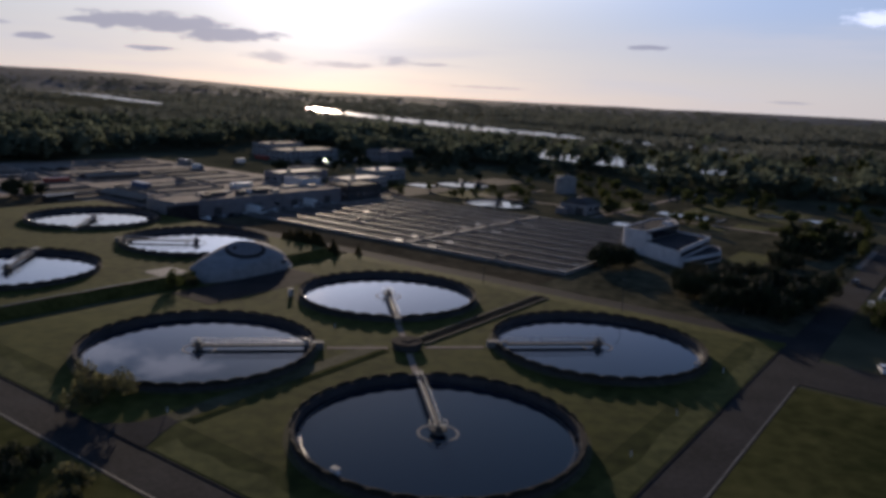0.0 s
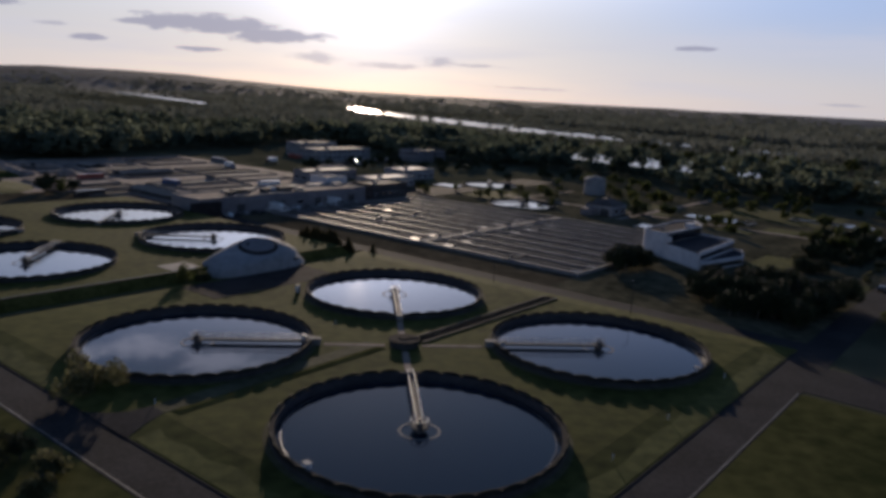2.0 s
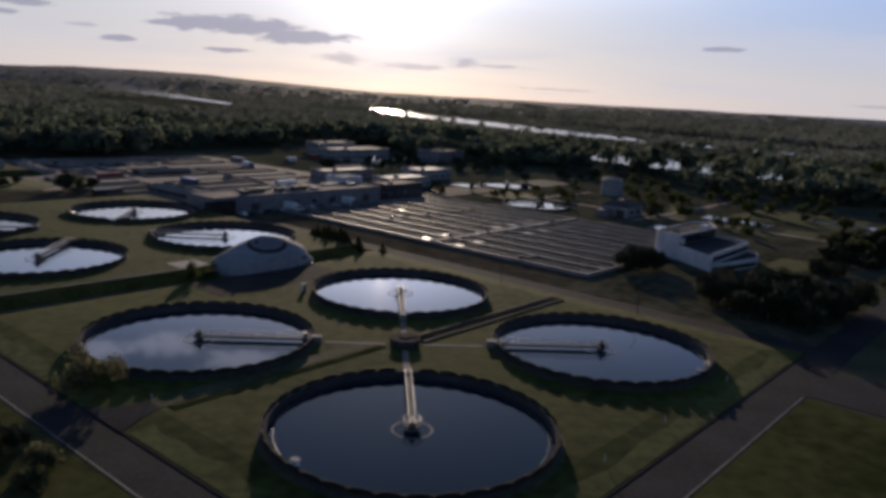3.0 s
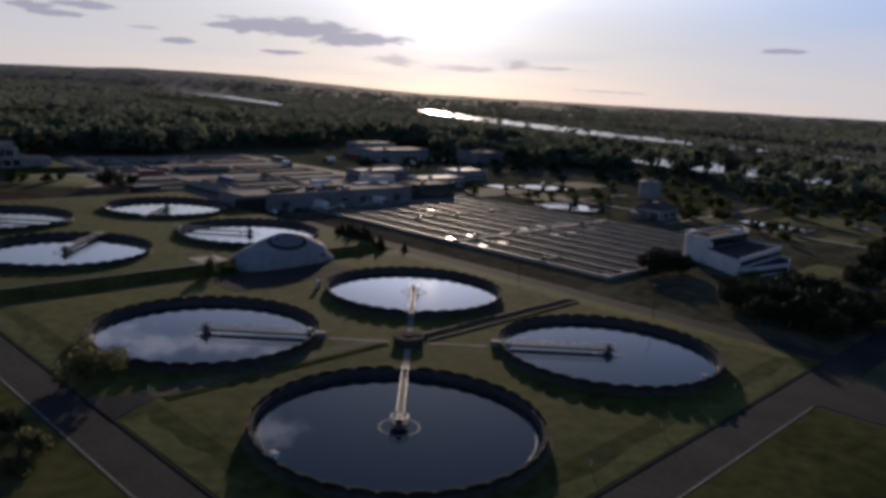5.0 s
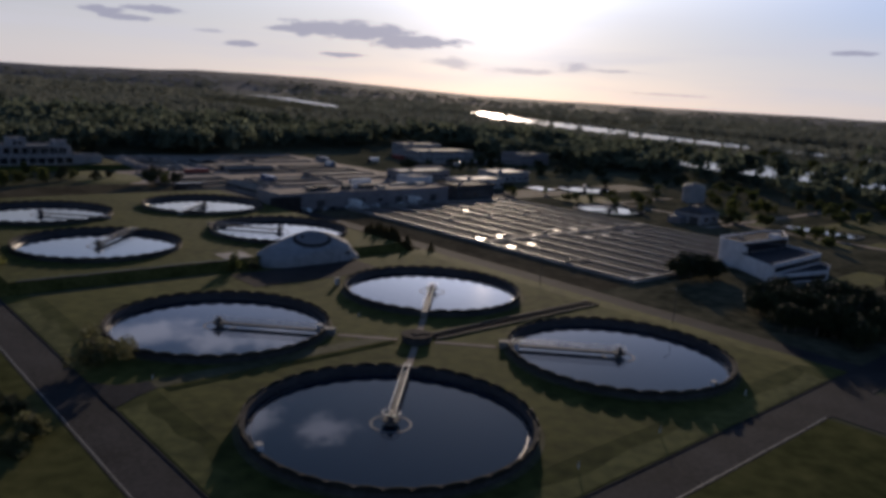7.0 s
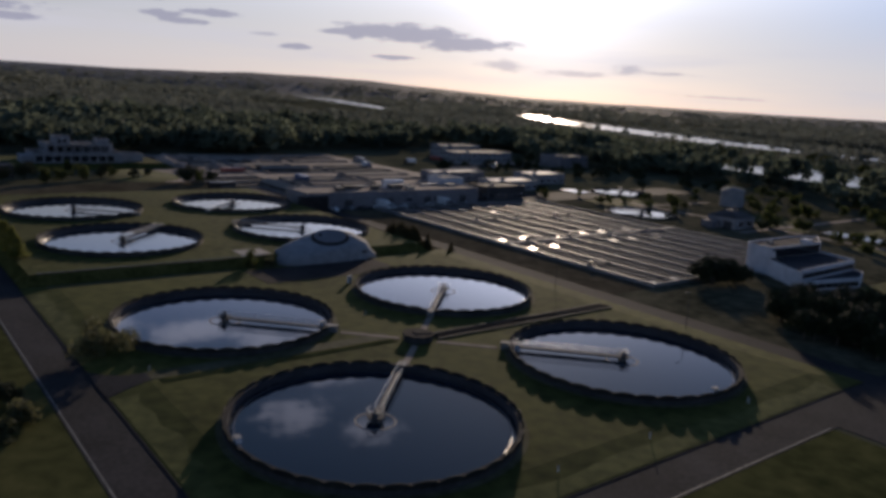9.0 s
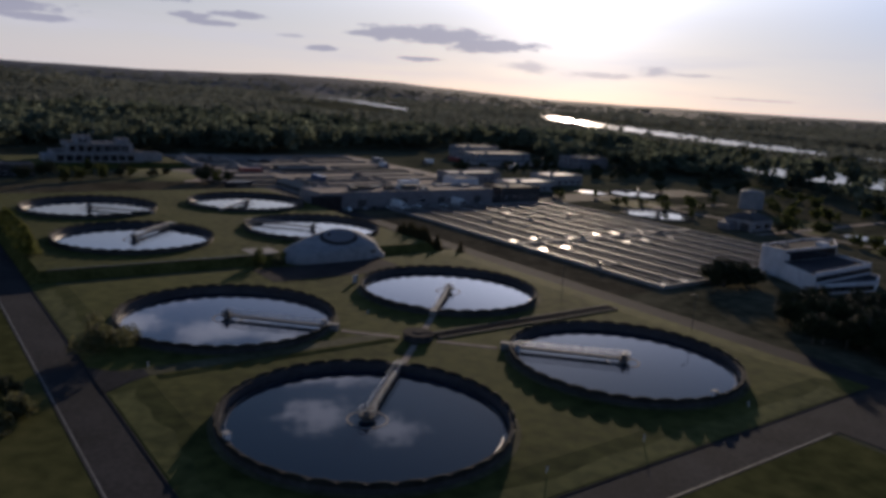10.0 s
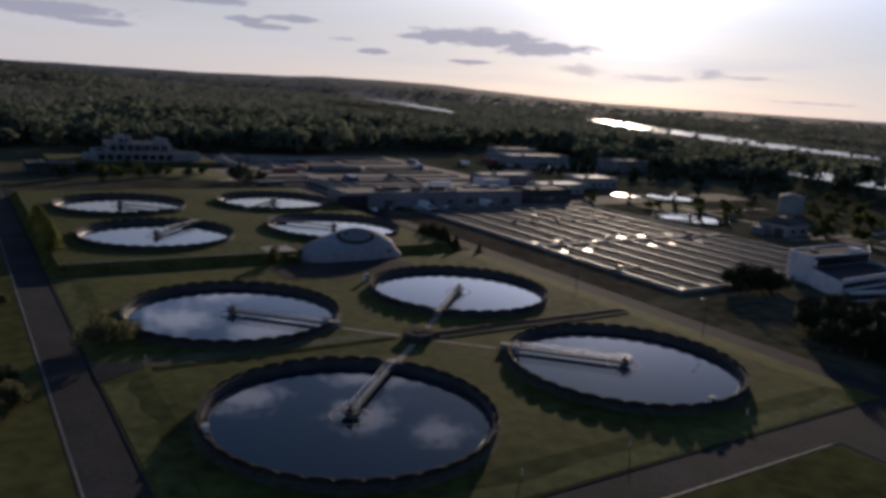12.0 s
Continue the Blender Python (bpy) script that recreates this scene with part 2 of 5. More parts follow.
# Paler, greyer leaves for distant woods: haze put into the leaf colour.
FARWOOD = translucent(material("hazy_woodland_leaves", (0.07, 0.078, 0.066), (0.17, 0.178, 0.15), 0.03, 0.9, bump=0, big=0.15, island=0.12, spec=0.05), 0.45)


def water(name, deep, rough, ripple, scale):
    m = bpy.data.materials.new(name)
    m.use_nodes = True
    nt = m.node_tree
    b = nt.nodes["Principled BSDF"]
    b.inputs["Base Color"].default_value = (*deep, 1)
    b.inputs["Roughness"].default_value, b.inputs["IOR"].default_value = rough, 1.33
    g = nt.nodes.new("ShaderNodeNewGeometry")
    n = nt.nodes.new("ShaderNodeTexNoise")
    n.inputs["Scale"].default_value, n.inputs["Detail"].default_value = scale, 3.0
    nt.links.new(g.outputs["Position"], n.inputs["Vector"])
    bp = nt.nodes.new("ShaderNodeBump")
    bp.inputs["Strength"].default_value, bp.inputs["Distance"].default_value = ripple, 0.05
    nt.links.new(n.outputs["Fac"], bp.inputs["Height"])
    nt.links.new(bp.outputs[0], b.inputs["Normal"])
    return m


WATER = water("clarified_water", (0.004, 0.012, 0.026), 0.03, 0.02, 0.8)
BASINWATER = water("basin_water", (0.02, 0.022, 0.024), 0.43, 0.3, 1.5)
RIVER = water("river_water", (0.03, 0.035, 0.04), 0.16, 0.08, 0.3)

# ---- mesh helpers ----


def part(name, bm, mat, parent=None, label="", smooth=False):
    me = bpy.data.meshes.new(name)
    bm.to_mesh(me)
    bm.free()
    me.materials.append(mat)
    if smooth:
        me.shade_smooth()
    ob = new(name, me)
    if parent is not None:
        ob.parent = parent
    if label:
        tagged(ob, label)
    return ob


def np_part(name, verts, faces, mat, parent=None, label="", smooth=False):
    """verts n x 3, faces m x k of one k."""
    verts, faces = np.asarray(verts, np.float32), np.asarray(faces, np.int32)
    k = faces.shape[1]
    me = bpy.data.meshes.new(name)
    me.vertices.add(len(verts))
    me.vertices.foreach_set("co", verts.ravel())
    me.loops.add(faces.size)
    me.loops.foreach_set("vertex_index", faces.ravel())
    me.polygons.add(len(faces))
    me.polygons.foreach_set("loop_start", np.arange(0, faces.size, k, dtype=np.int32))
    me.update(calc_edges=True)
    me.validate()
    me.materials.append(mat)
    if smooth:
        me.shade_smooth()
    ob = new(name, me)
    if parent is not None:
        ob.parent = parent
    if label:
        tagged(ob, label)
    return ob


def thing(name, m, label, category, group="", kind=""):
    e = new(name)
    e.matrix_basis = m
    return tagged(e, label, category, group, kind)


def add_box(bm, x0, x1, y0, y1, z0, z1, m=None):
    vs = [bm.verts.new((x, y, z)) for z in (z0, z1) for y in (y0, y1) for x in (x0, x1)]
    if m is not None:
        for v in vs:
            v.co = m @ v.co
    for f in ((0, 2, 3, 1), (4, 5, 7, 6), (0, 1, 5, 4), (2, 6, 7, 3), (0, 4, 6, 2), (1, 3, 7, 5)):
        bm.faces.new([vs[i] for i in f])


def box(x0, x1, y0, y1, z0, z1, bevel=0.0):
    bm = bmesh.new()
    add_box(bm, x0, x1, y0, y1, z0, z1)
    if bevel:
        bmesh.ops.bevel(bm, geom=bm.edges[:], offset=bevel, segments=1, affect="EDGES")
    return bm


def ring(profile, n=96, a0=0.0, a1=2 * math.pi):
    """A closed profile of (r, z) turned about z."""
    bm = bmesh.new()
    whole = abs(a1 - a0 - 2 * math.pi) < 1e-6
    rows = []
    for i in range(n if whole else n + 1):
        a = a0 + (a1 - a0) * i / n
        rows.append([bm.verts.new((r * math.cos(a), r * math.sin(a), z)) for r, z in profile])
    k = len(profile)
    for i in range(n):
        p, q = rows[i], rows[(i + 1) % len(rows)]
        for j in range(k):
            bm.faces.new((p[j], q[j], q[(j + 1) % k], p[(j + 1) % k]))
    if not whole:
        bm.faces.new(rows[0])
        bm.faces.new(rows[-1][::-1])
    bmesh.ops.recalc_face_normals(bm, faces=bm.faces)
    return bm


def disc(r, z, n=96):
    bm = bmesh.new()
    bm.faces.new([bm.verts.new((r * math.cos(2 * math.pi * i / n), r * math.sin(2 * math.pi * i / n), z)) for i in range(n)])
    return bm


def add_tube(bm, a, b, r0, r1=None, n=6):
    a, b = Vector(a), Vector(b)
    r1 = r0 if r1 is None else r1
    q = (b - a).to_track_quat("Z", "Y")
    lo, hi = [], []
    for i in range(n):
        c = Vector((math.cos(2 * math.pi * i / n), math.sin(2 * math.pi * i / n), 0))
        lo.append(bm.verts.new(a + q @ (c * r0)))
        hi.append(bm.verts.new(b + q @ (c * r1)))
    for i in range(n):
        bm.faces.new((lo[i], lo[(i + 1) % n], hi[(i + 1) % n], hi[i]))
    bm.faces.new(lo[::-1])
    bm.faces.new(hi)


def tube(a, b, r0, r1=None, n=6):
    bm = bmesh.new()
    add_tube(bm, a, b, r0, r1, n)
    return bm


# ---- plan: the works stand on a square grid; u away along the right-hand road, v to its left ----
OX, OY, TURN_UV = 1.6, 104.6, 54.34
GRID = pose(OX, OY, 0, 0, 0, TURN_UV)


def at(u, v, z=0.0, turn=0.0):
    return GRID @ pose(u, v, z, 0, 0, turn)


def uvxy(u, v):
    p = GRID @ Vector((u, v, 0))
    return p.x, p.y


def slab(name, u0, u1, v0, v1, z0, z1, mat, label, category):
    ob = part(name, box(u0, u1, v0, v1, z0, z1), mat)
    ob.matrix_basis = GRID
    return tagged(ob, label, category, kind="structure")


# ---- ground ----
def far_height(x, y):
    d = math.hypot(x, y)
    az = math.degrees(math.atan2(x, y))
    rim = 44 + 28 * max(0.0, min(1.0, (-8 - az) / 34)) if -120 < az < 90 else 60
    rim += 5 * noise.noise(Vector((az * 0.09, 0, 1))) + 4 * noise.noise(Vector((az * 0.35, 0, 5)))
    rim += 38 * math.exp(-(((az + 25) / 10) ** 2))
    s = max(0.0, min(1.0, (d - 3300) / 1100))
    h = rim * s * s * (3 - 2 * s)
    w = math.exp(-(((az + 60) / 17) ** 2)) * math.exp(-(((d - 2300) / 480) ** 2))
    return h + 62 * w


def build_ground():
    radii = [360 * 1.085 ** i for i in range(40)]
    radii = [r for r in radii if r < 4950] + [4950]
    n = 288
    bm = bmesh.new()
    rows = []
    for r in radii:
        rows.append([])
        for i in range(n):
            a = 2 * math.pi * i / n
            x, y = r * math.sin(a), r * math.cos(a)
            rows[-1].append(bm.verts.new((x, y, far_height(x, y))))
    for p, q in zip(rows, rows[1:]):
        for i in range(n):
            j = (i + 1) % n
            bm.faces.new((p[i], q[i], q[j], p[j]))
    bm.faces.new(rows[0])
    bmesh.ops.recalc_face_normals(bm, faces=bm.faces)
    if sum(f.normal.z for f in bm.faces) < 0:
        bmesh.ops.reverse_faces(bm, faces=bm.faces)
    ob = part("ground", bm, MEADOW, smooth=True)
    # Ground beyond 2700 m takes the haze-tinted material.
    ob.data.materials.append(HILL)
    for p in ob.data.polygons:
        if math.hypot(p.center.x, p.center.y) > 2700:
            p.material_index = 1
    tagged(ob, "dark meadow and woodland ground reaching the hills", "ground", kind="structure")


build_ground()
slab("lawn", -95, -36.4, -60, 420, -0.2, 0.05, ROUGH, "rough grass beside the access road", "lawn")
slab("lawn", -60, 61, -110, -36.5, -0.2, 0.06, ROUGH, "mown grass field beside the road", "lawn")
slab("road", -36.4, -29, -60, 420, -0.2, 0.09, ASPHALT, "worn grey asphalt access road", "road")
slab("road", -29, 260, -36.4, -29, -0.2, 0.09, ASPHALT, "worn grey asphalt access road", "road")
slab("road", 88, 94.5, -29, 240, -0.2, 0.09, ASPHALT, "worn grey asphalt service road", "road")
slab("road", 62.5, 80, -140, -36.4, -0.2, 0.085, ASPHALT, "asphalt side road leading to a car park", "road")
slab("yard", 84, 330, 172.5, 196, -0.2, 0.07, ASPHALT, "dark asphalt yard before the long hall", "yard")
slab("yard", 60, 215, 196, 396, -0.2, 0.06, GRAVEL, "brown gravel works yard crossed by wheel tracks", "yard")
slab("yard", 94.6, 111.3, 36, 176, -0.2, 0.055, EARTH, "bare brown strip beside the basins", "yard")
slab("yard", 204, 380, -20, 172, -0.2, 0.05, LITTER, "patchy dull grass between the rear ponds", "yard")
slab("yard", 94.6, 203.5, -29, 35.9, -0.2, 0.045, LITTER, "shaded grass round the control building", "yard")


LAWN_Z, LAWN_EDGE, TERRACE_Z = 0.85, 0.2, 2.5


def frustum(u0, u1, v0, v1, z0, z1, run):
    bm = bmesh.new()
    lo = [bm.verts.new((u, v, z0)) for u, v in ((u0, v0), (u1, v0), (u1, v1), (u0, v1))]
    hi = [bm.verts.new((u, v, z1)) for u, v in ((u0 + run, v0 + run), (u1 - run, v0 + run), (u1 - run, v1 - run), (u0 + run, v1 - run))]
    bm.faces.new(hi)
    for k in range(4):
        bm.faces.new((lo[k], lo[(k + 1) % 4], hi[(k + 1) % 4], hi[k]))
    return bm


def verge(u0, u1, v0, v1, axis, sign, label):
    """A paler strip of grass on the sloping edge of the lawn."""
    bm = bmesh.new()
    n, run = 60, 6.8
    rows = []
    for k in range(n + 1):
        f = k / n
        wob = 0.5 * math.sin(f * 13) + 0.5 * math.sin(f * 31 + 1)
        line = []
        for a in (0.3, 3.8 + 0.8 * wob):
            z = LAWN_EDGE + a / run * (LAWN_Z - LAWN_EDGE) + 0.035
            line.append(bm.verts.new((u0 + sign * a, v0 + (v1 - v0) * f, z) if axis == "u" else (u0 + (u1 - u0) * f, v0 + sign * a, z)))
        rows.append(line)
    for k in range(n):
        bm.faces.new((rows[k][0], rows[k + 1][0], rows[k + 1][1], rows[k][1]))
    bmesh.ops.recalc_face_normals(bm, faces=bm.faces)
    if sum(f.normal.z for f in bm.faces) < 0:
        bmesh.ops.reverse_faces(bm, faces=bm.faces)
    o = part("verge", bm, VERGE)
    o.matrix_basis = GRID
    tagged(o, label, "verge", kind="structure")


verge(-29, 0, -20, 26.5, "u", 1, "paler yellow grass verge along the road")
verge(-29, 0, 41, 90, "u", 1, "paler yellow grass verge along the road")
verge(-20, 79, -28.8, 0, "v", 1, "paler yellow grass verge along the road")


def plateau(name, u0, u1, v0, v1, z, run, holes, label, category, side=None, foot=0.0):
    """A raised lawn with sloping sides; the tanks stand in round holes."""
    bm = bmesh.new()
    lo = [bm.verts.new((u, v, foot)) for u, v in ((u0, v0), (u1, v0), (u1, v1), (u0, v1))]
    hi = [bm.verts.new((u, v, z)) for u, v in ((u0 + run, v0 + run), (u1 - run, v0 + run), (u1 - run, v1 - run), (u0 + run, v1 - run))]
    edges = [bm.edges.new((hi[k], hi[(k + 1) % 4])) for k in range(4)]
    for hu, hv, r in holes:
        c = [bm.verts.new((hu + r * math.cos(2 * math.pi * k / 72), hv + r * math.sin(2 * math.pi * k / 72), z)) for k in range(72)]
        edges += [bm.edges.new((c[k], c[(k + 1) % 72])) for k in range(72)]
    bmesh.ops.triangle_fill(bm, use_beauty=True, use_dissolve=False, edges=edges, normal=(0, 0, 1))
    for k in range(4):
        bm.faces.new((lo[k], lo[(k + 1) % 4], hi[(k + 1) % 4], hi[k]))
    if foot:
        base = [bm.verts.new((w.co.x, w.co.y, 0.0)) for w in lo]
        for k in range(4):
            bm.faces.new((base[k], base[(k + 1) % 4], lo[(k + 1) % 4], lo[k]))
    bmesh.ops.recalc_face_normals(bm, faces=bm.faces)
    o = part(name, bm, GRASS)
    if side:
        o.data.materials.append(side)
        for p in o.data.polygons:
            p.material_index = int(p.normal.z < 0.9)
    o.matrix_basis = GRID
    return tagged(o, label, category, kind="structure")


plateau("lawn", -29, 88, -28.8, 97.5, LAWN_Z, 6.8, [(a, c, 20.8) for a in (0, 54.5) for c in (0, 54.5)], "mown grass between the round settling tanks", "lawn", None, LAWN_EDGE)
plateau("terrace", -28.8, 82, 97.5, 226, TERRACE_Z, 2.2, [(2 + a, 130.5 + c, 20.8) for a in (0, 54.5) for c in (0, 54.5)], "raised grass terrace carrying the rear settling tanks", "terrace", BANK)
ob = part("terrace", frustum(-10, 82, 318, 366, 0.0, 2.6, 5.0), GRASS)
ob.matrix_basis = GRID
tagged(ob, "low grassy rise below the office building", "terrace", kind="structure")
slab("yard", -28, 84, 226, 266, -0.2, 0.08, EARTH, "dark bare ground behind the rear tanks", "yard")
slab("kerb", -25, 30, 99.8, 100.2, 2.2, 2.6, INNERCON, "low concrete kerb along the terrace top", "kerb")
slab("kerb", -29, 84, -29, -28.8, -0.2, 0.2, BITUMEN, "dark weathered kerb between grass and road", "kerb")
slab("kerb", -29.2, -29, -29, 262, -0.2, 0.2, BITUMEN, "dark weathered kerb between grass and road", "kerb")
slab("edge_line", -36.08, -35.86, -60, 420, 0.05, 0.1, PAINT, "worn white edge line on the road", "road marking")
slab("edge_line", -29, 61, -36.12, -35.9, 0.05, 0.1, PAINT, "worn white edge line on the road", "road marking")

# ---- round settling tanks ----
WEIR = material("weir_steel", (0.05, 0.052, 0.06), (0.12, 0.12, 0.13), 2.0, 0.38, metal=0.6, bump=0.05)
PALECON = material("pale_concrete", (0.1, 0.09, 0.085), (0.2, 0.18, 0.165), 1.0, 0.85, bump=0.2, big=0.1)
GRATE = material("grating", (0.035, 0.035, 0.037), (0.09, 0.09, 0.09), 3.0, 0.8, bump=0.1, spec=0.1)


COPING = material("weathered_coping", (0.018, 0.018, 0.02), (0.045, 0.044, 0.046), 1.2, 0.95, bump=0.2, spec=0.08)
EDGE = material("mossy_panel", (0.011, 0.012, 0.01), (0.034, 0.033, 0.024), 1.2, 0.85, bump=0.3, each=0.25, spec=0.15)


def scallop(r0, r1, z, span, low=0.4, high=0.8, n=8):
    """A curved plate on the tank's edge with a round top."""
    bm = bmesh.new()
    rows = []
    for i in range(n + 1):
        f = i / n
        a = (f - 0.5) * span
        top = z + low + (high - low) * math.sin(math.pi * f) ** 0.55
        rows.append([bm.verts.new((r * math.cos(a), r * math.sin(a), h)) for r, h in ((r0, z), (r1, z), (r1, top), (r0, top))])
    for p, q in zip(rows, rows[1:]):
        for j in range(4):
            bm.faces.new((p[j], q[j], q[(j + 1) % 4], p[(j + 1) % 4]))
    bm.faces.new(rows[0])
    bm.faces.new(rows[-1][::-1])
    bmesh.ops.recalc_face_normals(bm, faces=bm.faces)
    return bm


def build_tank(m, r, label, wh=2.0, count=38, bump=0.4, strip=0.9, level=0.85, lift=0.5):
    """A tank of rim radius r; its bridge runs from the hub along +x."""
    t = thing("settling_tank", m, label, "settling tank", "round settling tanks")
    rw = r - 1.35
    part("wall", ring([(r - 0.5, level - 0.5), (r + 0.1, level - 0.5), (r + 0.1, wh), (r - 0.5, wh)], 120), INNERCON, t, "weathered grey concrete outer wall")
    # Separate outer skin in darker concrete; the outside's shade is coloured in.
    part("outer_face", ring([(r + 0.1, 0.2), (r + 0.16, 0.2), (r + 0.16, wh), (r + 0.1, wh)], 120), DARKCON, t, "outer face of the wall, darkened for its shade")
    part("drain_strip", ring([(r + 0.16, 0.2), (r + 1.0, 0.2), (r + 1.0, strip), (r + 0.16, strip + 0.03)], 120), PATHWAY, t, "dull gravel drain round the wall")
    part("weir_wall", ring([(rw - 0.1, level - 0.5), (rw, level - 0.5), (rw, level + 0.14), (rw - 0.1, level + 0.14)], 120), WEIR, t, "low dull steel weir plate")
    part("channel_water", ring([(rw, level - 0.4), (r - 0.5, level - 0.4), (r - 0.5, level - 0.12), (rw, level - 0.12)], 96), WATER, t)
    part("water", disc(rw - 0.1, level), WATER, t, "still dark water mirroring the sky")
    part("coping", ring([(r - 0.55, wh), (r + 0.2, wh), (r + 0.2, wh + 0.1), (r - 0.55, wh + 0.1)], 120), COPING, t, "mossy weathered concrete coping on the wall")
    first = None
    for k in range(count - 1):
        if first is None:
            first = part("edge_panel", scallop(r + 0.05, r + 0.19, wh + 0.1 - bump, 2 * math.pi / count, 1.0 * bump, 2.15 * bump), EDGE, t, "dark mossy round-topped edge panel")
            o = first
        else:
            o = new("edge_panel", first.data)
            o.parent = t
        o.matrix_basis = Matrix.Rotation(2 * math.pi * (k + 1) / count, 4, "Z")
    for k in range(24):
        a = 2 * math.pi * (k + 0.5) / 24
        o = part("weir_bracket", box(rw, r - 0.5, -0.05, 0.05, level + 0.02, level + 0.12), DARKCON, t)
        o.matrix_basis = Matrix.Rotation(a, 4, "Z")
    # bridge
    L = r - 0.52
    part("bridge_deck", box(1.0, L, -0.48, 0.48, 1.08 + lift, 1.18 + lift), GRATE, t, "grating walkway deck")
    for side in (-0.5, 0.5):
        part("girder", box(1.0, L, side - 0.06, side + 0.06, 0.78 + lift, 1.14 + lift), CONCRETE, t, "pale grey bridge girder")
        rail = part("handrail", tube((1.0, side, 2.16 + lift), (L, side, 2.16 + lift), 0.04), STEEL, t)
        part("mid_rail", tube((1.0, side, 1.7 + lift), (L, side, 1.7 + lift), 0.03), STEEL, rail)
        for i in range(11):
            x = 1.1 + (L - 1.2) * i / 10
            part("post", tube((x, side, 1.14 + lift), (x, side, 2.16 + lift), 0.03, None, 5), STEEL, rail)
    part("landing_stair", box(r - 0.5, r + 1.7, -0.7, 0.7, 0.4, wh + 0.14, 0.04), CONCRETE, t, "concrete landing at the bridge end")
    part("centre_column", tube((0, 0, level - 0.3), (0, 0, 0.92 + lift), 0.7, 0.7, 20), CONCRETE, t)
    part("hub_platform", tube((0, 0, 0.9 + lift), (0, 0, 1.16 + lift), 1.3, 1.3, 20), DARKCON, t)
    part("drive_unit", box(-0.7, 0.4, -0.45, 0.45, 1.16 + lift, 1.85 + lift, 0.06), DARKSTEEL, t, "dark drive motor housing on the hub")
    part("motor", tube((-0.1, 0, 1.85 + lift), (-0.1, 0, 2.3 + lift), 0.28, 0.24, 12), DARKSTEEL, t)
    for i in range(2, 15):
        a = 2 * math.pi * i / 16
        part("rail_post", tube((1.25 * math.cos(a), 1.25 * math.sin(a), 1.14 + lift), (1.25 * math.cos(a), 1.25 * math.sin(a), 2.16 + lift), 0.03, None, 5), STEEL, t)
    part("hub_rail", ring([(1.22, 2.12 + lift), (1.28, 2.12 + lift), (1.28, 2.18 + lift), (1.22, 2.18 + lift)], 28, radians(42), radians(318)), STEEL, t)
    part("inlet_skirt", ring([(2.75, level - 0.2), (3.05, level - 0.2), (3.05, level + 0.06), (2.75, level + 0.06)], 48), CONCRETE, t)
    return t


S1 = 54.5
tank = build_tank(at(0, 0, 0, 45), 21.0, "large round settling tank with a walkway bridge, set in grass")
copy_thing(tank, at(0, S1, 0, -45))
copy_thing(tank, at(S1, S1, 0, -135))
copy_thing(tank, at(S1, 0, 0, 135))
S2 = 54.5
rear = build_tank(at(2, 130.5, 1.45, 45), 21.0, "round settling tank with a walkway bridge on the rear terrace")
copy_thing(rear, at(2, 130.5 + S2, 1.45, -45))
copy_thing(rear, at(2 + S2, 130.5 + S2, 1.45, -135))
copy_thing(rear, at(2 + S2, 130.5, 1.45, 135))
small = build_tank(at(225, 129, 0.2, 150), 15.5, "smaller round settling tank at the far end of the works", 0.35, 40, 0.3, 0.22, 0.1, 0.0)
copy_thing(small, at(277, 184, 0.2, 40))

bm = bmesh.new()
strip = [[bm.verts.new((u, v, LAWN_EDGE + (97.5 - v) / 6.8 * (LAWN_Z - LAWN_EDGE) + 0.05)) for v in (93.4, 95.6 + 0.3 * math.sin(u * 0.4))] for u in range(-24, 19, 2)]
for p, q in zip(strip, strip[1:]):
    bm.faces.new((p[0], q[0], q[1], p[1]))
ob = part("footpath", bm, PATHWAY)
ob.matrix_basis = GRID
tagged(ob, "pale trodden path below the grass terrace", "path", kind="structure")

# raised pipe gallery, chamber and footpaths between the tanks
ob = part("bank", frustum(-21, 23.4, 27.9, 30.5, LAWN_Z, LAWN_Z + 0.2, 1.1), ROUGH)
ob.matrix_basis = GRID
tagged(ob, "dark overgrown ditch edge beside the path", "bank", kind="structure")
slab("footpath", -21.8, 23.6, 30.3, 33.7, 0.6, LAWN_Z + 0.05, PATHWAY, "narrow dull path beside the grass bank", "path")
bm = bmesh.new()
mouth = ((-29.25, 27.6, 0.24), (-29.25, 40.0, 0.24), (-27.2, 36.8, 0.43), (-25.0, 34.7, 0.65), (-21.8, 33.7, LAWN_Z + 0.05), (-21.8, 30.3, LAWN_Z + 0.05), (-25.2, 29.4, 0.63))
top = [bm.verts.new(p) for p in mouth]
low = [bm.verts.new((w.co.x, w.co.y, -0.2)) for w in top]
bm.faces.new((top[0], top[6], top[2], top[1]))
bm.faces.new((top[6], top[3], top[2]))
bm.faces.new((top[6], top[5], top[4], top[3]))
for k in range(7):
    bm.faces.new((top[k], top[(k + 1) % 7], low[(k + 1) % 7], low[k]))
bmesh.ops.recalc_face_normals(bm, faces=bm.faces)
ob = part("footpath", bm, ASPHALT)
ob.matrix_basis = GRID
tagged(ob, "flared asphalt mouth of a path at the road", "path", kind="structure")
duct = thing("pipe_duct", at(31, 25.6, LAWN_Z - 0.2), "open concrete pipe duct between two settling tanks", "duct")
part("duct_wall", box(0, 51, 0, 0.3, -0.2, 0.5), DARKCON, duct)
part("duct_wall", box(0, 51, 3.2, 3.5, -0.2, 0.5), DARKCON, duct)
part("duct_floor", box(0, 51, 0.3, 3.2, -0.2, 0.12), BITUMEN, duct)
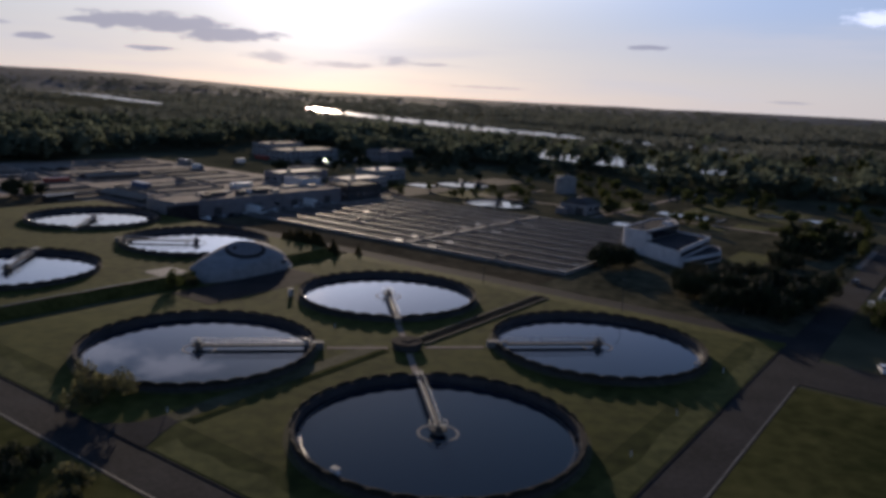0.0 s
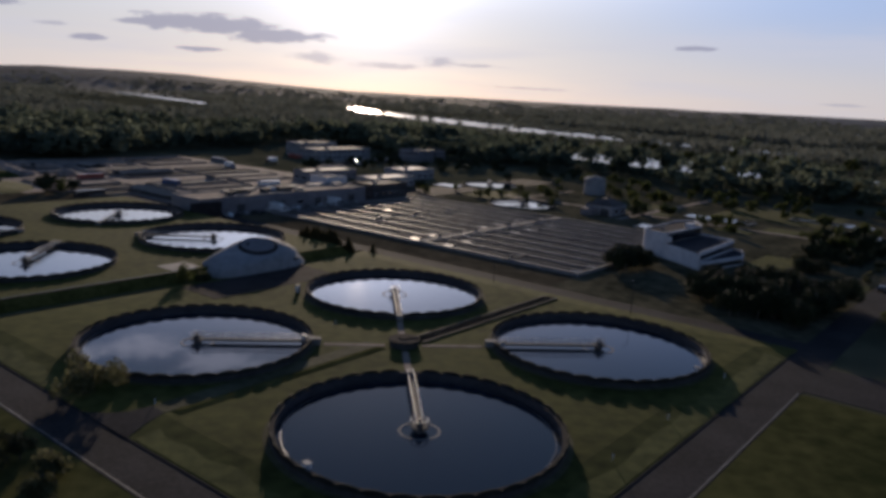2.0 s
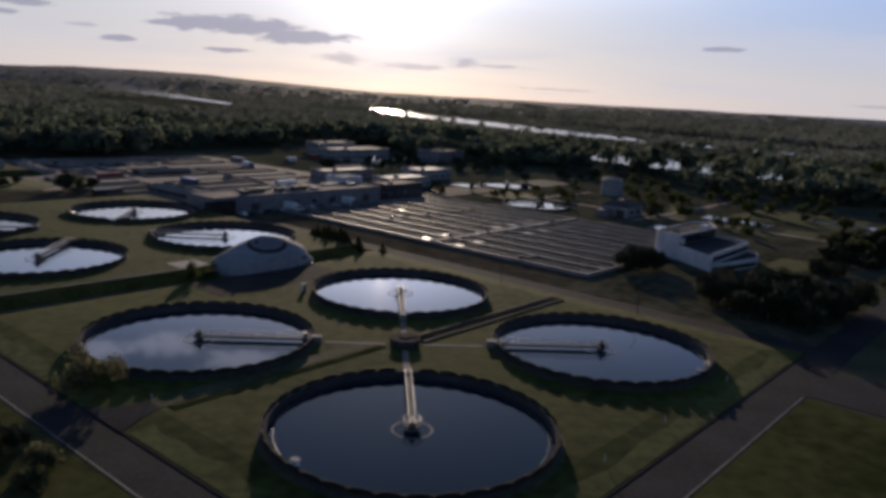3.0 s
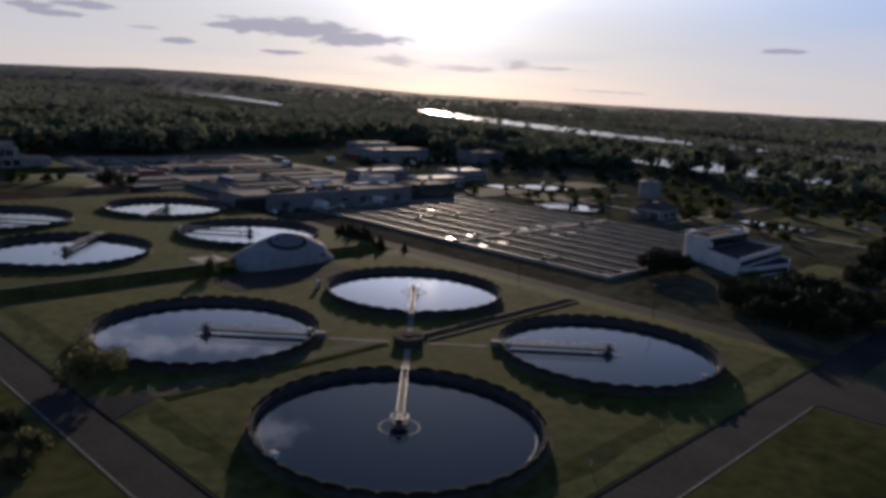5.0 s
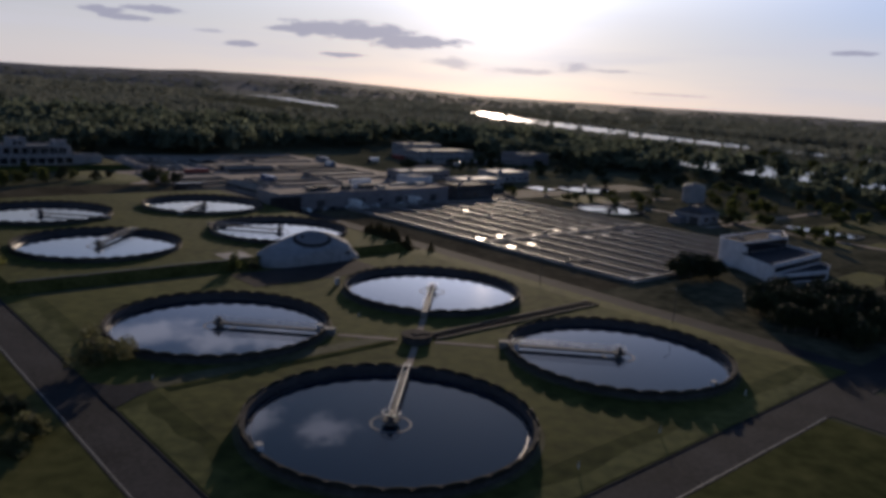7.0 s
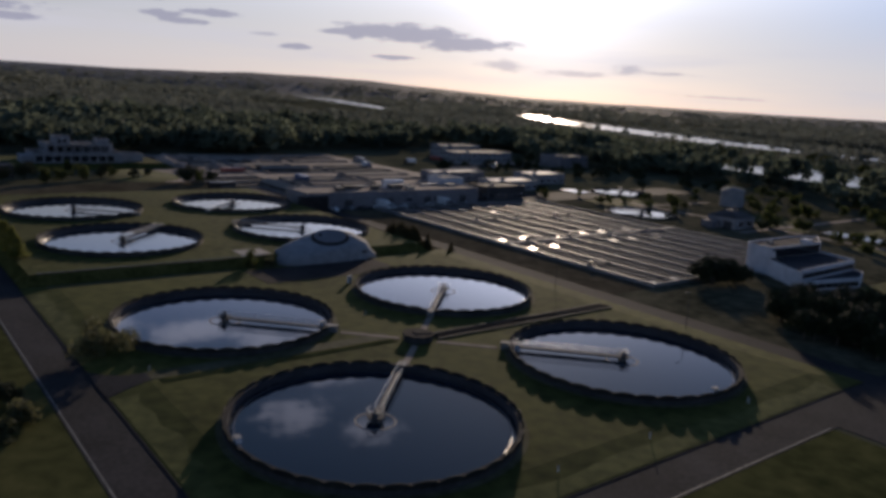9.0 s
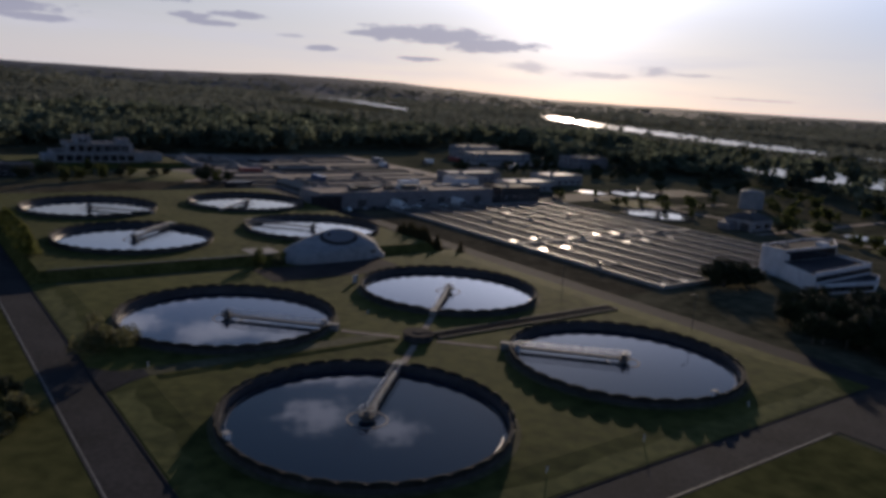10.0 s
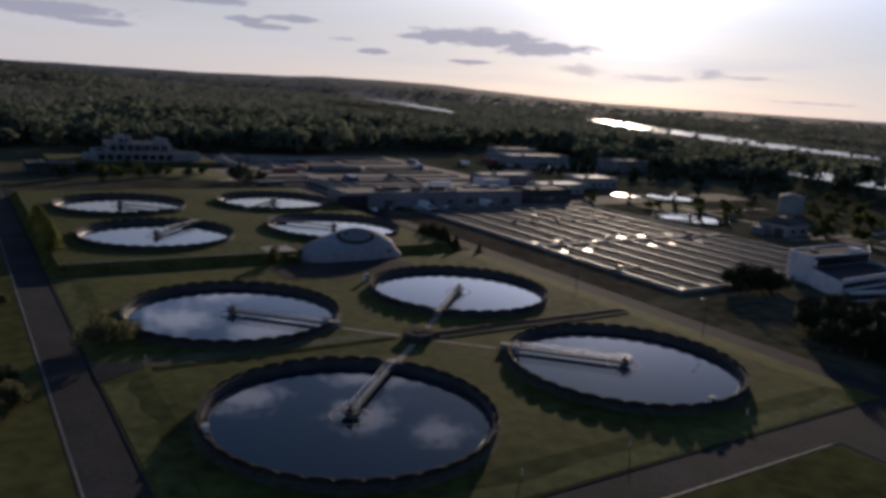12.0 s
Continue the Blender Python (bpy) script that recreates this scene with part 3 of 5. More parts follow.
for z, y in ((0.35, 1.1), (0.4, 2.1)):
    part("pipe", tube((0, y, z), (51, y, z), 0.2, None, 10), BITUMEN, duct)
ch = thing("distribution_chamber", at(27.25, 27.25, LAWN_Z), "dark octagonal distribution chamber between the tanks", "chamber")
part("body", tube((0, 0, -0.2), (0, 0, 1.2), 2.9, 2.9, 10), DARKCON, ch)
part("lid", tube((0, 0, 1.2), (0, 0, 1.42), 3.1, 3.1, 10), BITUMEN, ch)
part("hatch", box(-0.8, 0.8, -0.8, 0.8, 1.42, 1.6, 0.03), BITUMEN, ch)
part("hatch", box(1.2, 2.2, -1.4, -0.4, 1.42, 1.58, 0.03), BITUMEN, ch)
for k in range(4):
    a = 45 + 90 * k
    w = part("footpath", box(3.6, 15.2, -0.6, 0.6, -0.1, 0.11), GRAVEL)
    w.matrix_basis = at(27.25, 27.25, LAWN_Z - 0.05, a)
    tagged(w, "thin trodden path to a tank bridge", "path", kind="structure")


def cabinet(u, v, z, turn, h=1.5, label="small pale metal control cabinet beside a tank"):
    c = thing("control_cabinet", at(u, v, z, turn), label, "cabinet", "control cabinets")
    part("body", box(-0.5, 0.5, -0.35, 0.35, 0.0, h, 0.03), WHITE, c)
    part("roof", box(-0.6, 0.6, -0.45, 0.45, h, h + 0.08), TINROOF, c)
    part("door", box(-0.42, 0.42, -0.39, -0.35, 0.15, h - 0.1), STEEL, c)


cabinet(40, 13.0, LAWN_Z, 30)
cabinet(14.5, 41.5, LAWN_Z, 30)
cabinet(38, 70.5, LAWN_Z, 10, 1.8)
cabinet(-20.4, 1.0, 2.1, 90, 0.8, "small white sampling box on the tank rim")
cabinet(53, -20.4, 2.1, 0, 0.7, "small white sampling box on the tank rim")
for u, v in ((27, 46), (-21, 34.2), (12, -24.5), (31, -24.4), (57, -24.2)):
    b = thing("marker_post", at(u, v, LAWN_Z), "short white marker post in the grass", "post", "marker posts")
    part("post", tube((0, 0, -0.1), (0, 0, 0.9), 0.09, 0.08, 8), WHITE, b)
    part("cap", tube((0, 0, 0.9), (0, 0, 1.0), 0.12, 0.05, 8), DARKSTEEL, b)


def street_lamp(u, v, turn, h=8.0):
    t = thing("street_lamp", at(u, v, 0.5, turn), "slim dark steel street lamp on the lawn by the road", "street lamp", "street lamps")
    part("pole", tube((0, 0, -0.3), (0, 0, h), 0.1, 0.05, 8), DARKSTEEL, t)
    part("arm", tube((0, 0, h), (1.3, 0, h + 0.25), 0.04), STEEL, t)
    part("lamp_head", box(1.2, 1.9, -0.14, 0.14, h + 0.2, h + 0.32, 0.03), DARKSTEEL, t)


for v in (7.6, 47.0):
    street_lamp(85.2, v, 180)

# ---- long settling basins ----
SLUDGE = material("basin_surface", (0.012, 0.011, 0.013), (0.03, 0.027, 0.028), 0.5, 0.85, bump=0.3, big=0.15, spec=0.06)
WETWALL = material("wet_concrete", (0.12, 0.117, 0.12), (0.25, 0.24, 0.24), 1.0, 0.6, bump=0.12, big=0.12, spec=0.08)
random.seed(4)


def build_basin(u, pitch, v0, v1, mid):
    b = thing("basin", at(u, v0), "long narrow concrete settling basin with a dark scummy surface", "basin", "long basins")
    L = v1 - v0
    part("basin_wall", box(0, 0.8, 0, L, -0.2, 1.15), WETWALL, b, "wet pale concrete wall with a walkway top")
    part("divider", box(pitch * 0.55, pitch * 0.55 + 0.4, 1.5, L - 1.5, -0.2, 0.95), CONCRETE, b)
    part("end_wall", box(0.8, pitch, 0, 0.6, -0.2, 1.15), CONCRETE, b)
    part("end_wall", box(0.8, pitch, L - 0.6, L, -0.2, 1.15), CONCRETE, b)
    part("basin_surface", box(0.8, pitch * 0.55, 0.6, L - 0.6, -0.2, 0.62), SLUDGE, b, "dark scummy water surface")
    part("basin_surface", box(pitch * 0.55 + 0.4, pitch, 0.6, L - 0.6, -0.2, 0.6), SLUDGE, b, "dark scummy water surface")
    spots = [(1.5, 3.0)] * (random.random() < 0.3) + [(mid + 50 + 20 * random.random(), 3)] * (random.random() < 0.3)
    for a, d in spots:
        part("open_water", box(1.4, pitch * 0.55 - 0.1, a, a + d, 0.3, 0.66), BASINWATER, b, "patch of clear open water")


PITCH, FIRST = 9.9, 111.4
for i in range(9):
    build_basin(FIRST + i * PITCH, PITCH, 36, 172, 60)
for u, v, d in [(u, v, 4.6) for u in (116.2, 128.4, 154.6, 167.2, 179.6) for v in (83.6, 98.0)] + [(139.4, 91.2, 2.2), (139.4, 95.6, 3.2), (114.0, 36.8, 3.0)]:
    k = int((u - FIRST) / PITCH)
    x = min(max(u - FIRST - k * PITCH, 2.5), PITCH - 1.6)
    x = x if abs(x - 5.6) > 1.7 else 3.7
    w = thing("clear_water_bay", at(FIRST + k * PITCH, v), "bay of clear bright water by the basin walkway", "bay", "clear water bays")
    part("water", box(x - 1.25, x + 1.25, 0, d, 0.3, 0.78), BASINWATER, w)
    part("baffle", box(x - 1.25, x + 1.25, -0.15, 0.0, 0.3, 1.0), CONCRETE, w)
    part("baffle", box(x - 1.25, x + 1.25, d, d + 0.15, 0.3, 1.0), CONCRETE, w)
slab("basin_walkway", 111.4, 200.5, 93.2, 95.0, 0.7, 1.32, CONCRETE, "concrete walkway crossing the long basins", "walkway")
slab("basin_walkway", 200.5, 201.3, 36, 172, -0.2, 1.15, CONCRETE, "concrete end wall of the long basins", "wall")
for k in range(8):
    g = thing("scraper_bridge", at(FIRST + 0.6 + k * PITCH, 60 + (k * 37) % 75, 1.15), "small steel scraper carriage spanning a basin", "scraper", "scraper carriages")
    part("beam", box(-0.3, PITCH, -0.35, 0.35, 0.0, 0.3), PALECON, g)
    part("motor_box", box(1.0, 1.9, -0.5, 0.5, 0.3, 1.0, 0.05), DARKSTEEL, g)


# ---- buildings ----
def window(parent, u0, u1, z0, z1, side, at_, t=0.06):
    """A glazed opening with its frame. side: the axis that the face looks along, -1/-2 for -x/-y, +1/+2 for +x/+y."""
    s = 1 if side > 0 else -1

    def b(a0, a1, c0, c1, d0, d1):
        lo, hi = sorted((at_ + s * d0, at_ + s * d1))
        return box(lo, hi, a0, a1, c0, c1) if abs(side) == 1 else box(a0, a1, lo, hi, c0, c1)

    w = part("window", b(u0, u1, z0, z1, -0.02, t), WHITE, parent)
    part("pane", b(u0 + 0.1, u1 - 0.1, z0 + 0.1, z1 - 0.1, t, t + 0.02), GLASS, w)
    return w


def shell(parent, x0, x1, y0, y1, z0, h, wall=None, roof=None, parapet=0.6):
    """Walls with a parapet round a sunk flat roof."""
    wall, roof = wall or WHITE, roof or ROOF
    bm = bmesh.new()
    t = 0.35
    add_box(bm, x0, x1, y0, y0 + t, z0, h + parapet)
    add_box(bm, x0, x1, y1 - t, y1, z0, h + parapet)
    add_box(bm, x0, x0 + t, y0 + t, y1 - t, z0, h + parapet)
    add_box(bm, x1 - t, x1, y0 + t, y1 - t, z0, h + parapet)
    part("wall", bm, wall, parent)
    part("roof", box(x0 + t, x1 - t, y0 + t, y1 - t, h - 0.3, h), roof, parent)


def loft(lo, hi, z0, z1):
    """A four-sided block from one rectangle (x0, x1, y0, y1) to another above it."""
    bm = bmesh.new()
    a, c = [[bm.verts.new(p) for p in ((r[0], r[2], z), (r[1], r[2], z), (r[1], r[3], z), (r[0], r[3], z))] for r, z in ((lo, z0), (hi, z1))]
    bm.faces.new(a[::-1])
    bm.faces.new(c)
    for k in range(4):
        bm.faces.new((a[k], a[(k + 1) % 4], c[(k + 1) % 4], c[k]))
    return bm


def rounded(rx, ry, power, n=56):
    """The outline of a rectangle with round ends, as an even ring of points."""
    pts = []
    for k in range(n):
        c, d = math.cos(2 * math.pi * k / n), math.sin(2 * math.pi * k / n)
        pts.append((rx * math.copysign(abs(c) ** (2 / power), c), ry * math.copysign(abs(d) ** (2 / power), d)))
    return pts


def tilted_disc(r, thick, n=48):
    bm = bmesh.new()
    bmesh.ops.create_cone(bm, cap_ends=True, segments=n, radius1=r, radius2=r - 0.08, depth=thick)
    return bm


def pump_house():
    """A smooth shell that narrows to a round, tilted roof."""
    b = thing("pump_house", at(47.2, 99.3, 0.3), "pale grey domed pump house with a tilted round roof", "building")
    bm = bmesh.new()
    rows = []
    lean = 0.25
    for rx, ry, power, z, ox, tilt in ((15.0, 7.9, 3.4, -0.4, 0, 0), (14.8, 7.8, 3.4, 1.1, 0, 0), (13.4, 7.5, 3.0, 2.6, 0, 0), (11.6, 7.0, 2.5, 4.3, 0.8, 0.3), (8.4, 6.3, 2.2, 5.4, 1.2, 0.8), (5.7, 5.4, 2.0, 5.75, 1.6, 1.0)):
        rows.append([bm.verts.new((x + ox, y, z + tilt * lean * (0.53 * x + 0.85 * y))) for x, y in rounded(rx, ry, power)])
    for p, q in zip(rows, rows[1:]):
        for k in range(len(p)):
            j = (k + 1) % len(p)
            bm.faces.new((p[k], p[j], q[j], q[k]))
    bm.faces.new(rows[-1])
    bmesh.ops.recalc_face_normals(bm, faces=bm.faces)
    part("shell_wall", bm, OFFICEWALL, b, "smooth pale rendered shell", smooth=True)
    up = Vector((-lean * 0.53, -lean * 0.85, 1)).normalized().to_track_quat("Z", "Y").to_matrix().to_4x4()
    seat = Matrix.Translation((1.6, 0, 5.81)) @ up
    o = part("gutter", tilted_disc(5.3, 0.24), BITUMEN, b, "dark bitumen gutter under the round roof")
    o.matrix_basis = seat
    o = part("roof", tilted_disc(4.5, 0.3), FACADE, b, "grey round roof plate")
    o.matrix_basis = Matrix.Translation((0.35, 0.6, 0.34)) @ seat
    o = part("roof_vent", tube((0, 0, 0.1), (0, 0, 0.9), 0.4, 0.4, 12), DARKSTEEL, b)
    o.matrix_basis = Matrix.Translation((-2.2, 1.6, 0.2)) @ seat
    for x, w in ((4.8, 1.2), (6.8, 1.2)):
        window(b, x, x + w, 0.1, 1.0, -2, -7.82)
    part("door", box(9.4, 10.9, -7.85, -7.6, -0.2, 1.0), DARKSTEEL, b, "dark steel entrance door")
    part("louvre", box(8.0, 9.6, -7.1, -6.6, 2.3, 2.9, 0.03), DARKSTEEL, b)


pump_house()
# Dark slab laid where the pump house casts its shadow, to deepen it.
slab("apron", 20, 58, 77.5, 91.2, 0.1, LAWN_Z + 0.05, BITUMEN, "dark asphalt apron deepening the pump house shadow", "pavement")
slab("apron", 24, 32, 101, 108, 2.0, TERRACE_Z + 0.05, CONCRETE, "pale concrete apron beside the pump house", "pavement")


def prism(pts, z0, z1):
    bm = bmesh.new()
    lo, hi = [[bm.verts.new((x, y, z)) for x, y in pts] for z in (z0, z1)]
    bm.faces.new(lo)
    bm.faces.new(hi)
    for k in range(len(pts)):
        bm.faces.new((lo[k], lo[(k + 1) % len(pts)], hi[(k + 1) % len(pts)], hi[k]))
    bmesh.ops.recalc_face_normals(bm, faces=bm.faces)
    return bm


def along(ob, p, q):
    """Turns a part built along +x from the origin onto the line p to q."""
    ob.matrix_basis = pose(p[0], p[1], 0, 0, 0, math.degrees(math.atan2(q[1] - p[1], q[0] - p[0])))
    return ob


def control_building():
    b = thing("control_building", at(150, 16), "white stepped control building with dark ribbon windows and terraces", "building")
    curve = [(14.0 - 4.2 * math.cos(k * math.pi / 16) * 0.9, 20.5 + 4.0 * math.sin(k * math.pi / 16)) for k in range(0, 9)]
    top = [(9.6, 15.0), (37.0, 13.6), (49.0, 21.0), (40.0, 24.5)] + curve[::-1]
    mid = [(0.0, 0.0), (33.0, 0.8), (37.0, 13.5), (9.4, 15.0)]
    low = [(0.3, -0.2), (-1.0, -1.2), (21.5, -6.5), (31.0, -3.0), (32.6, 0.6)]
    for name, pts, h, rail in (("lower", low, 2.4, 0.6), ("middle", mid, 5.0, 0.8), ("upper", top, 8.0, 0.45)):
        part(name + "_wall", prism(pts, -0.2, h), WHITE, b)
        part(name + "_roof", prism([(x + 0.02 * (20 - x), y + 0.02 * ((4 if name == "lower" else 12) - y)) for x, y in pts], h, h + 0.06), COVER, b, "dark flat roof")
        for p, q in zip(pts, pts[1:] + pts[:1]):
            d = math.hypot(q[0] - p[0], q[1] - p[1])
            if (name == "middle" and p[1] > 13) or (name == "lower" and q[1] + p[1] > -0.6):
                continue
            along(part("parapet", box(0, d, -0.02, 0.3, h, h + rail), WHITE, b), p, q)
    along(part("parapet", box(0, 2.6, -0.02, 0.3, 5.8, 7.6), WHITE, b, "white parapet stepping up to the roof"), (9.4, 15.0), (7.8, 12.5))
    for p, q, z0, z1, n in ((top[0], top[1], 5.15, 7.85, 11), (mid[0], mid[1], 3.1, 4.6, 10), (low[1], low[2], 0.5, 2.0, 8)):
        d = math.hypot(q[0] - p[0], q[1] - p[1]) - 1.2
        for i in range(n):
            w = along(part("window", box(0.6 + i * d / n, 0.6 + (i + 0.97) * d / n, -0.1, 0.0, z0, z1), DARKSTEEL if z0 > 5 else FACADE, b), p, q)
            part("pane", box(0.7 + i * d / n, 0.5 + (i + 0.97) * d / n, -0.13, -0.1, z0 + 0.1, z1 - 0.1), GLASS, w)
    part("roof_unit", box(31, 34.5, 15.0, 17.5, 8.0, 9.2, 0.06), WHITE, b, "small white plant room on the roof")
    part("roof_unit", box(18.0, 20.0, 20, 21.6, 8.0, 8.7, 0.06), TINROOF, b)


control_building()


def long_hall():
    b = thing("long_hall", at(83, 177), "very long low hall with a flat brown gravel roof", "building")
    shell(b, 0, 86, 0, 18, -0.2, 6.4, wall=FACADE, roof=GRAVEL, parapet=0.35)
    for i in range(17):
        if i % 4 == 3:
            part("loading_door", box(2 + i * 4.9, 5.6 + i * 4.9, -0.08, 0.0, 0.0, 3.6), DARKSTEEL, b, "dark roller loading door")
        elif i % 3 == 0:
            window(b, 2.2 + i * 4.9, 5.4 + i * 4.9, 1.8, 3.4, -2, 0.0)
    part("dark_annex", box(-4, 8, -2.5, -0.1, -0.2, 5.6, 0.05), BITUMEN, b, "dark lean-to store at the hall end")
    random.seed(11)
    for i in range(8):
        x, y = 12 + random.random() * 66, 3 + random.random() * 10
        part("roof_unit", box(x, x + 2.5 + random.random() * 4, y, y + 2 + random.random() * 2, 6.4, 7.4 + random.random() * 0.8, 0.05), random.choice((TINROOF, WHITE, ROOF, DARKCON)), b)
    for k in range(3):
        part("skylight_strip", box(20 + k * 22, 36 + k * 22, 13, 15.6, 6.4, 7.2, 0.1), TINROOF, b)
    shell(b, 80, 92, 18.2, 30, -0.2, 8.6, parapet=0.5)


long_hall()


def office():
    b = thing("office_building", at(13, 326, 2.6), "grey stepped office building with open balconies and dark windows", "building")
    shell(b, 4, 58, 0, 22, -0.6, 4.0, OFFICEWALL)
    shell(b, 12, 52, 3, 22, 4.0, 7.8, wall=OFFICEWALL, parapet=0.7)
    shell(b, 18, 27, 6, 18, 7.8, 11.2, wall=OFFICEWALL, parapet=0.4)
    shell(b, 44, 51, 7, 16, 7.8, 10.2, wall=OFFICEWALL, parapet=0.3)
    part("lower_wing", box(-2, 4, 3, 16, -0.6, 3.0), OFFICEWALL, b)
    for z, x0, x1, y, w in ((0.4, 5, 57, 0.0, 4.6), (4.5, 13, 51, 3.0, 4.6)):
        x = x0
        while x + w < x1:
            window(b, x, x + w, z, z + 3.0, -2, y)
            x += w + 0.7
        for k in range(4):
            window(b, y + 2 + k * 4.4, y + 4.6 + k * 4.4, z, z + 2.4, -1, 4.0 if z < 2 else 12.0)
    for x in (19.5, 22.5):
        window(b, x, x + 2.0, 8.4, 10.4, -2, 6.0)
    for z, x0, x1, y in ((4.0, 10, 54, 1.6), (7.8, 16, 48, 3.6)):
        part("balcony", box(x0, x1, y - 1.6, y + 1.4, z, z + 0.25), OFFICEWALL, b)
    for i in range(9):
        part("pillar", box(11 + i * 5.0, 11.5 + i * 5.0, 0.2, 0.7, 4.25, 7.8), OFFICEWALL, b)
    shell(b, 58, 72, 5, 16, -0.6, 3.2, OFFICEWALL)
    part("flagpole", tube((30, 12, 11.4), (30, 12, 18.5), 0.1, 0.05, 8), STEEL, b)
    b.scale = (0.77, 0.95, 1.08)


office()


def works_block(u, v, w, d, h, label, storeys=2, wall=None, roof=None, name="works_building"):
    b = thing(name, at(u, v), label, "building")
    shell(b, 0, w, 0, d, -0.2, h, wall, roof, 0.4)
    for s in range(storeys):
        z = 1.0 + s * h / storeys
        n = max(2, int(w / 4.5))
        for i in range(n):
            window(b, (i + 0.25) * w / n, (i + 0.75) * w / n, z, z + min(1.6, h / storeys - 1.4), -2, 0.0)
        n = max(2, int(d / 4.5))
        for i in range(n):
            window(b, (i + 0.25) * d / n, (i + 0.75) * d / n, z, z + min(1.6, h / storeys - 1.4), -1, 0.0)
    part("roof_unit", box(w * 0.3, w * 0.3 + 2, d * 0.4, d * 0.4 + 2, h, h + 1.0, 0.05), TINROOF, b)
    return b


def hipped_block(u, v, w, d, h, rise, label):
    b = thing("works_building", at(u, v), label, "building")
    part("wall", box(0, w, 0, d, -0.2, h), OFFICEWALL, b)
    part("roof", loft((-0.4, w + 0.4, -0.4, d + 0.4), (w * 0.3, w * 0.7, d * 0.38, d * 0.62), h, h + rise), ROOF, b, "dark hipped roof")
    for i in range(2):
        part("roller_door", box(-0.06, 0.0, d * (0.12 + 0.42 * i), d * (0.42 + 0.42 * i), 0.0, 3.2), DARKSTEEL, b, "dark roller door")
        window(b, w * (0.15 + 0.45 * i), w * (0.4 + 0.45 * i), 1.4, 3.2, -2, 0.0)
    part("annex", box(-4.5, -0.1, d * 0.55, d, -0.2, 2.8, 0.05), FACADE, b)
    part("chimney", box(w * 0.62, w * 0.62 + 0.9, d * 0.5, d * 0.5 + 0.9, h, h + rise + 1.0), DARKCON, b)


hipped_block(229, 85, 14, 13, 4.6, 2.6, "grey works building with a hipped roof by the rear pond")
g = thing("digester_tank", at(300.5, 131.5), "round pale concrete sludge tank with a domed roof", "tank")
part("wall", tube((0, 0, -0.2), (0, 0, 8.2), 5.9, 5.6, 40), OFFICEWALL, g)
part("roof", ring([(0.01, 9.9), (2.2, 9.7), (4.2, 9.1), (5.75, 8.25), (5.75, 8.1), (0.01, 8.1)], 40), TINROOF, g, "grey domed roof")
part("hatch", tube((0, 0, 9.8), (0, 0, 10.6), 0.8, 0.8, 12), DARKSTEEL, g)
part("roof_rail", ring([(5.5, 9.2), (5.56, 9.2), (5.56, 9.28), (5.5, 9.28)], 40), STEEL, g)
for k in range(6):
    part("rail_post", tube((5.53 * math.cos(k * 1.05), 5.53 * math.sin(k * 1.05), 8.2), (5.53 * math.cos(k * 1.05), 5.53 * math.sin(k * 1.05), 9.2), 0.03, None, 5), STEEL, g)
works_block(128, -50, 14, 9, 5.0, "small white service building by the side road", 1)
works_block(178, 181, 24, 14, 6.0, "dark low store beside the long hall", 1, DARKCON, ROOF)
works_block(205, 205, 30, 14, 5.0, "low shed with a bright galvanised sheet roof", 1, OFFICEWALL, GLAREROOF)
works_block(250, 225, 26, 16, 5.5, "low shed with a bright galvanised sheet roof", 1, OFFICEWALL, GLAREROOF)
works_block(196, 246, 36, 12, 5.0, "low shed with a bright galvanised sheet roof", 1, FACADE, GLAREROOF)
works_block(286, 338, 52, 20, 7.0, "far grey factory building before the woods", 2, OFFICEWALL, FIBRE)
works_block(300, 372, 36, 16, 9.0, "far grey factory building before the woods", 2, OFFICEWALL, FIBRE)
works_block(350, 300, 30, 20, 8.0, "far grey factory building before the woods", 2, FACADE)
works_block(-18, 292, 20, 14, 5.0, "small grey lodge beside the access road", 1, DARKCON)


# ---- vehicles, containers and heaps in the yard ----
PAINTS = [material("vehicle_paint_" + n, tuple(c * 0.85 for c in col), col, 2.0, 0.3, bump=0, spec=0.5) for n, col in
          (("white", (0.7, 0.7, 0.7)), ("blue", (0.06, 0.10, 0.2)), ("grey", (0.2, 0.2, 0.21)), ("red", (0.25, 0.05, 0.04)), ("dark", (0.03, 0.03, 0.035)))]
TYRE = material("tyre_rubber", (0.015, 0.015, 0.015), (0.03, 0.03, 0.03), 4.0, 0.9, bump=0)


def wheels(c, xs, y, r, w=0.22):
    for x in xs:
        for s in (-y, y):
            wh = part("wheel", tube((x, s - w / 2, r), (x, s + w / 2, r), r, r, 14), TYRE, c)
            part("rim", tube((x, s - w / 2 - 0.01, r), (x, s + w / 2 + 0.01, r), r * 0.55, r * 0.55, 10), STEEL, wh)


